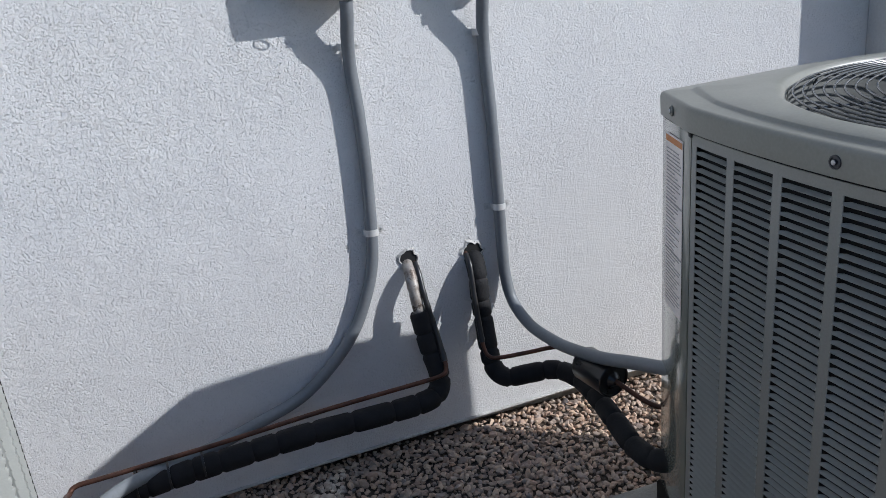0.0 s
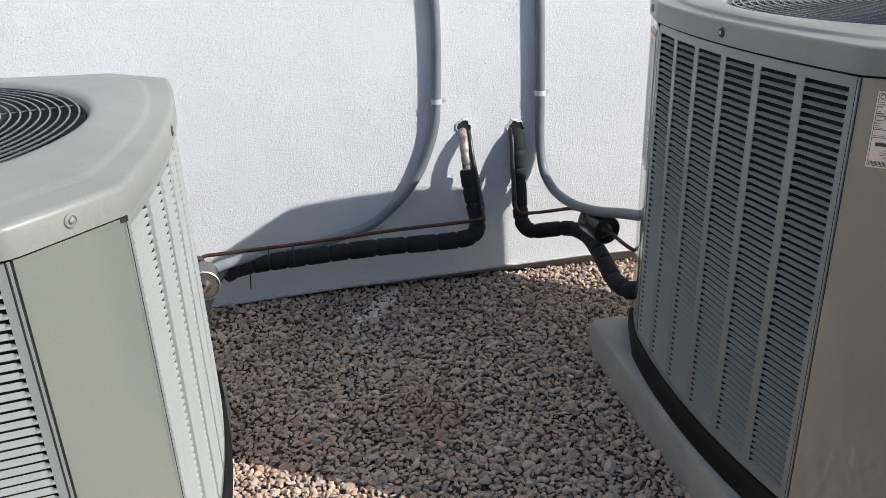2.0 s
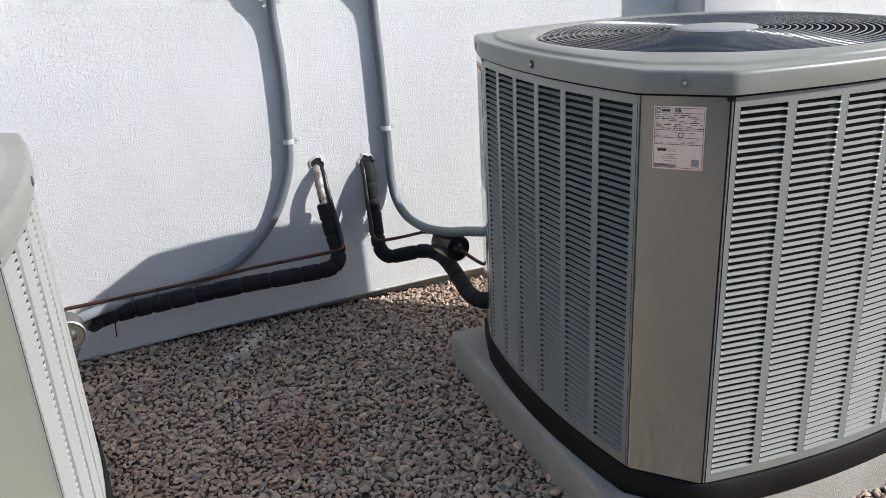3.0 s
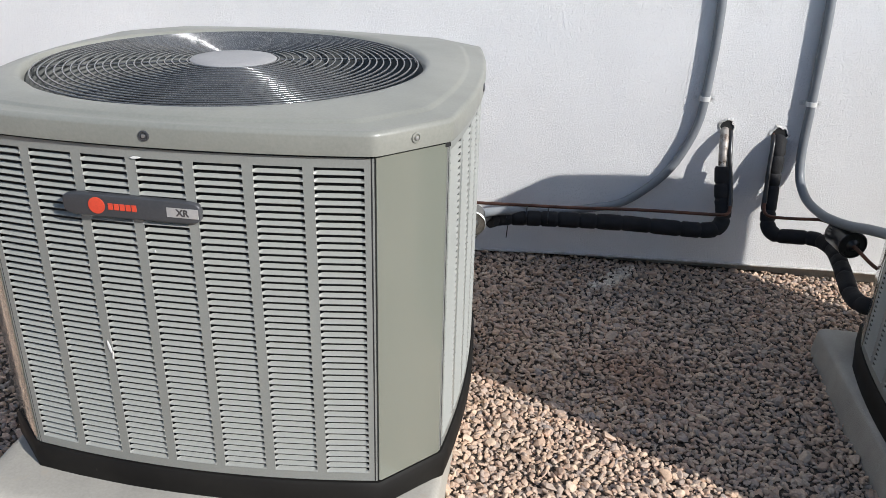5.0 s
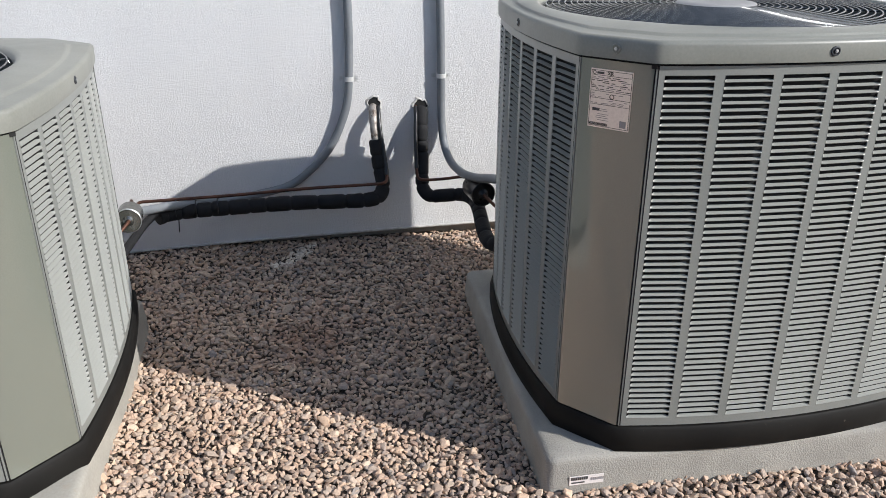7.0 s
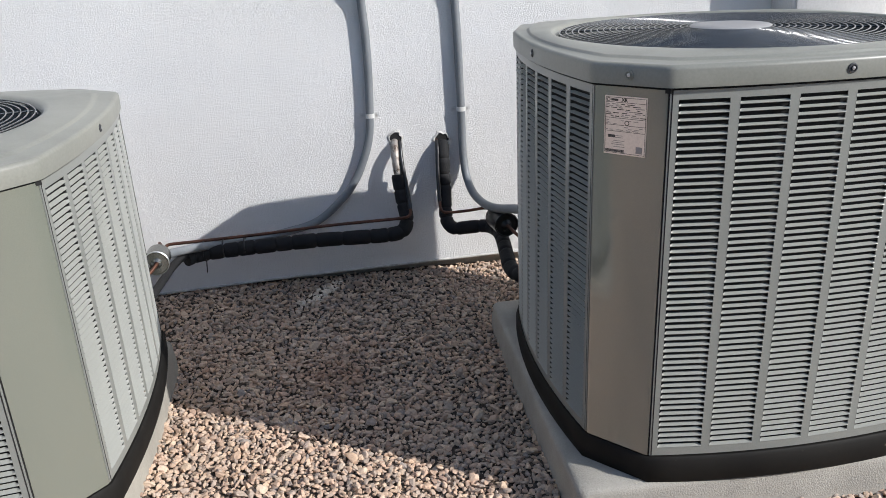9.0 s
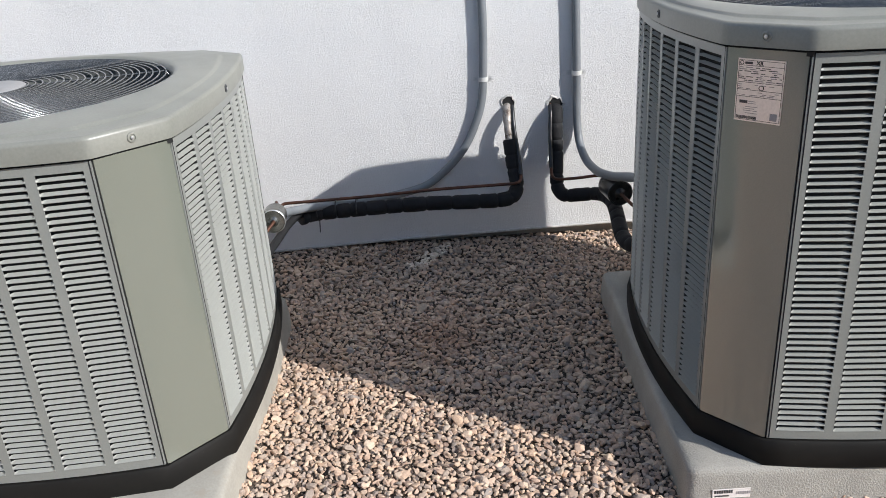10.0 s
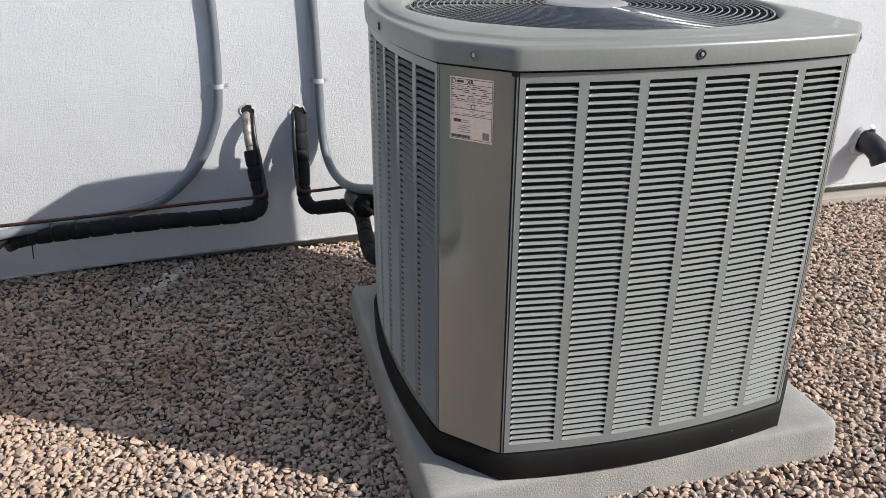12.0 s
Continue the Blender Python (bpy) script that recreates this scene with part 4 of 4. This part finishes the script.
    m.box(pose(-0.028, 1.61, 0.224) @ pose(0, 0, 0, 0, 4, 0), 0.004, 0.0012, 0.055)
    part("tie_tail", m, TAPE, ls, "loose tail of a cable tie")
    # drier of the shorter unit
    build_drier(look((-0.122, 1.290, 0.380), (-0.122 + 0.012, 1.290 - 0.10, 0.383)), 0.041, 0.105, DRIERGREY, "grey-green filter drier with bright ring beside the unit", (-0.20, 1.13, 0.36))
    # lines of the taller unit
    ls = thing("refrigerant_lines", pose(0, 0, 0), "black foam-wrapped line dropping from a wall hole", "pipe", "refrigerant line sets")
    pth = spline([(0.940, 1.86, 0.585), (0.939, 1.838, 0.572), (0.937, 1.818, 0.53), (0.936, 1.812, 0.47), (0.936, 1.797, 0.40), (0.931, 1.762, 0.330), (0.934, 1.737, 0.281), (0.960, 1.712, 0.259), (1.015, 1.690, 0.266), (1.085, 1.655, 0.276),
                  (1.118, 1.575, 0.276), (1.116, 1.47, 0.266), (1.108, 1.37, 0.252), (1.106, 1.285, 0.234), (1.124, 1.215, 0.234), (1.19, 1.17, 0.250)], 12)
    m = lumpy(pth, 0.0275, 9, 0.085)
    part("foam_sleeve", m, FOAM, ls, "black foam insulation in lumpy lengths", True)
    m = Mesh()
    m.tube(evenly(spline([(0.918, 1.86, 0.61), (0.915, 1.815, 0.57), (0.910, 1.79, 0.50), (0.908, 1.765, 0.42), (0.907, 1.74, 0.355), (0.913, 1.715, 0.335), (0.94, 1.70, 0.332), (1.01, 1.67, 0.343), (1.075, 1.63, 0.360), (1.100, 1.58, 0.364), (1.104, 1.52, 0.364)], 10), 0.008), 0.006, 10)
    part("liquid_tube", m, COPPER, ls, "thin tarnished copper liquid tube", True)
    m = Mesh()
    m.tube(evenly(spline([(0.917, 1.845, 0.60), (0.915, 1.815, 0.57), (0.910, 1.79, 0.50), (0.908, 1.765, 0.42), (0.907, 1.745, 0.365)], 10), 0.008), lambda i: 0.0080 * (1 + 0.12 * noise.noise((i * 0.4, 2.0, 0))), 12)
    part("tube_wrap", m, TAPE, ls, "black tape on the small tube", True)
    build_drier(look((1.106, 1.446, 0.364), (1.106 + 0.016, 1.446 - 0.10, 0.361)), 0.045, 0.126, DRIERBLACK, "black cylindrical filter drier with small white label", (1.22, 1.24, 0.335))
    for x, z, name, w in ((0.750, 0.619, "dark jagged hole cut in stucco", 0.026), (0.942, 0.602, "dark hole packed with sealant in stucco", 0.030)):
        m = Mesh()
        rng = random.Random(int(x * 100))
        k = 18
        rad = [w * rng.uniform(0.72, 1.2) for _ in range(k)]
        m.rings([[(x + rad[i] * q * math.cos(2 * math.pi * i / k), W - d, z + rad[i] * q * math.sin(2 * math.pi * i / k)) for i in range(k)] for q, d in ((1.30, 0.0005), (1.16, 0.003), (1.04, 0.005), (0.95, 0.001))])
        lip = part("pipe_hole", m, SEAL, None, "", True)
        tagged(lip, name, "wall hole")
        # flat black disc draws the shade inside the hole; nothing is cut
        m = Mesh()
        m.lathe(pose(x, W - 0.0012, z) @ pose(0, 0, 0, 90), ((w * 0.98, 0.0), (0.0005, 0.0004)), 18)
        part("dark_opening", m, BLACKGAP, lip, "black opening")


def build_drier(m, r, length, mat, label, inlet):
    """A capped cylinder along the pose's view axis, with a stub tube to the unit."""
    d = thing("filter_drier", pose(0, 0, 0), label, "filter drier", "filter driers")
    b = Mesh()
    prof = [(0.008, length * 0.72), (0.013, length * 0.60), (r * 0.82, length * 0.52), (r, length * 0.44), (r, -length * 0.40), (r * 0.985, -length * 0.43), (r * 0.93, -length * 0.43), (r * 0.90, -length * 0.40), (r * 0.45, -length * 0.41), (0.013, -length * 0.47), (0.009, -length * 0.52)]
    b.lathe(m, prof, 32)
    part("shell", b, mat, d, smooth=True)
    g = Mesh()
    g.lathe(m, ((r * 1.0, -length * 0.37), (r * 1.035, -length * 0.37), (r * 1.035, -length * 0.42), (r * 0.98, -length * 0.435)), 32)
    part("end_ring", g, STEEL if mat is DRIERGREY else mat, d, "rolled end ring", True)
    t = Mesh()
    a = m @ Vector((0, 0, -length * 0.45))
    e = m @ Vector((0, 0, -length * 0.62))
    t.tube(evenly(spline([a, e, e.lerp(Vector(inlet), 0.45) + Vector((0, -0.02, -0.02)), inlet]), 0.008), 0.0062, 10)
    part("outlet_tube", t, COPPER, d, "brown copper outlet tube", True)
    l = Mesh()
    lp = []
    for k in range(7):
        q = radians(200 + k * 7)
        lp.append([m @ Vector(((r + 0.0008) * math.cos(q), (r + 0.0008) * math.sin(q), z)) for z in (-length * 0.12, length * 0.22)])
    l.rings(lp, closed=False)
    part("paper_label", l, LABELWHITE, d, "small white paper label", True)


def build_boxes():
    for x0, x1, zb, name in ((0.53, 0.725, 1.345, "grey electrical disconnect box on stucco wall"), (0.98, 1.115, 1.36, "small grey electrical disconnect box on wall")):
        w = x1 - x0
        bx = thing("disconnect_box", pose((x0 + x1) / 2, WALL_Y - 0.045, zb), name, "electrical box", "disconnect boxes")
        bm_part("body", rounded_box(w, 0.09, 0.24, 0.006, 2), GREYTUBE, bx)
        bm = rounded_box(w - 0.02, 0.008, 0.20, 0.003, 2)
        cv = bm_part("cover", bm, GREYTUBE, bx, "hinged cover")
        cv.matrix_basis = pose(0, -0.048, 0.02)
        lp = Mesh()
        k = 24
        cx = 0.065 - w / 2
        lp.rings([[(cx + (0.017 + 0.0013 * math.cos(q)) * math.cos(a) - 0.006 * math.sin(a), -0.045 + 0.0013 * math.sin(q), -0.010 + (0.011 + 0.0013 * math.cos(q)) * math.sin(a))
                   for q in [2 * math.pi * i / 5 for i in range(5)]] for a in [2 * math.pi * i / k for i in range(k + 1)]])
        part("wire_seal", lp, STEEL, bx, "thin wire loop seal", True)
        cn = Mesh()
        cn.lathe(pose((0.655 if x0 < 0.8 else 1.005) - (x0 + x1) / 2, -0.02, -0.03), ((0.0175, 0), (0.023, 0.002), (0.023, 0.018), (0.020, 0.020), (0.020, 0.032)), 20)
        part("conduit_fitting", cn, STEEL, bx, "conduit fitting", True)
    bx = thing("utility_cabinet", pose(2.525, WALL_Y - 0.080, 0.86), "pale grey utility cabinet fixed on the stucco wall", "cabinet")
    bm_part("body", rounded_box(0.40, 0.160, 0.95, 0.006, 2), ENAMEL, bx)
    d = bm_part("door", rounded_box(0.37, 0.012, 0.91, 0.004, 2), ENAMEL, bx, "flat cabinet door")
    d.matrix_basis = pose(0, -0.084, 0.02)


def build_stub():
    st = thing("drain_stub", pose(3.63, WALL_Y, 0.31), "black plastic pipe elbow leaving the stucco wall", "pipe")
    m = Mesh()
    p = evenly(spline([(0, 0.06, 0.0), (0, -0.01, 0.0), (0.006, -0.055, -0.012), (0.02, -0.10, -0.048), (0.03, -0.125, -0.085)], 10), 0.008)
    m.tube(p, lambda i: 0.052 if i < len(p) - 5 else 0.057, 24, (True, False))
    m.tube(list(reversed(p)), lambda i: 0.046, 24, (False, True))
    part("elbow", m, ABS, st, smooth=True)
    m = Mesh()
    rng = random.Random(2)
    k = 26
    rad = [rng.uniform(0.9, 1.2) for _ in range(k)]
    m.rings([[(q * rad[i] * math.cos(2 * math.pi * i / k), -d, q * rad[i] * math.sin(2 * math.pi * i / k)) for i in range(k)] for q, d in ((0.074, 0.001), (0.068, 0.012), (0.058, 0.022), (0.051, 0.016))])
    part("sealant_collar", m, SEAL, st, "crusty pale sealant collar", True)


build_wall()
build_unseen_walls()
build_ground()
build_dirt()
build_pad(pose(1.596, 0.757, 0.003, 0.8, 0, 0), 1.122, 1.128, 0.085, "square grey pad under the taller unit, sticker on edge", True, PADMAT, 0.026)
build_pad(pose(-0.604, 0.633, 0.003, 0.8, 0, 3.0), 1.062, 1.108, 0.105, "square grey pad under the shorter unit", False, PADSMOOTH, 0.016)
build_lines()
build_boxes()
build_stub()
build_units()
build_gravel()
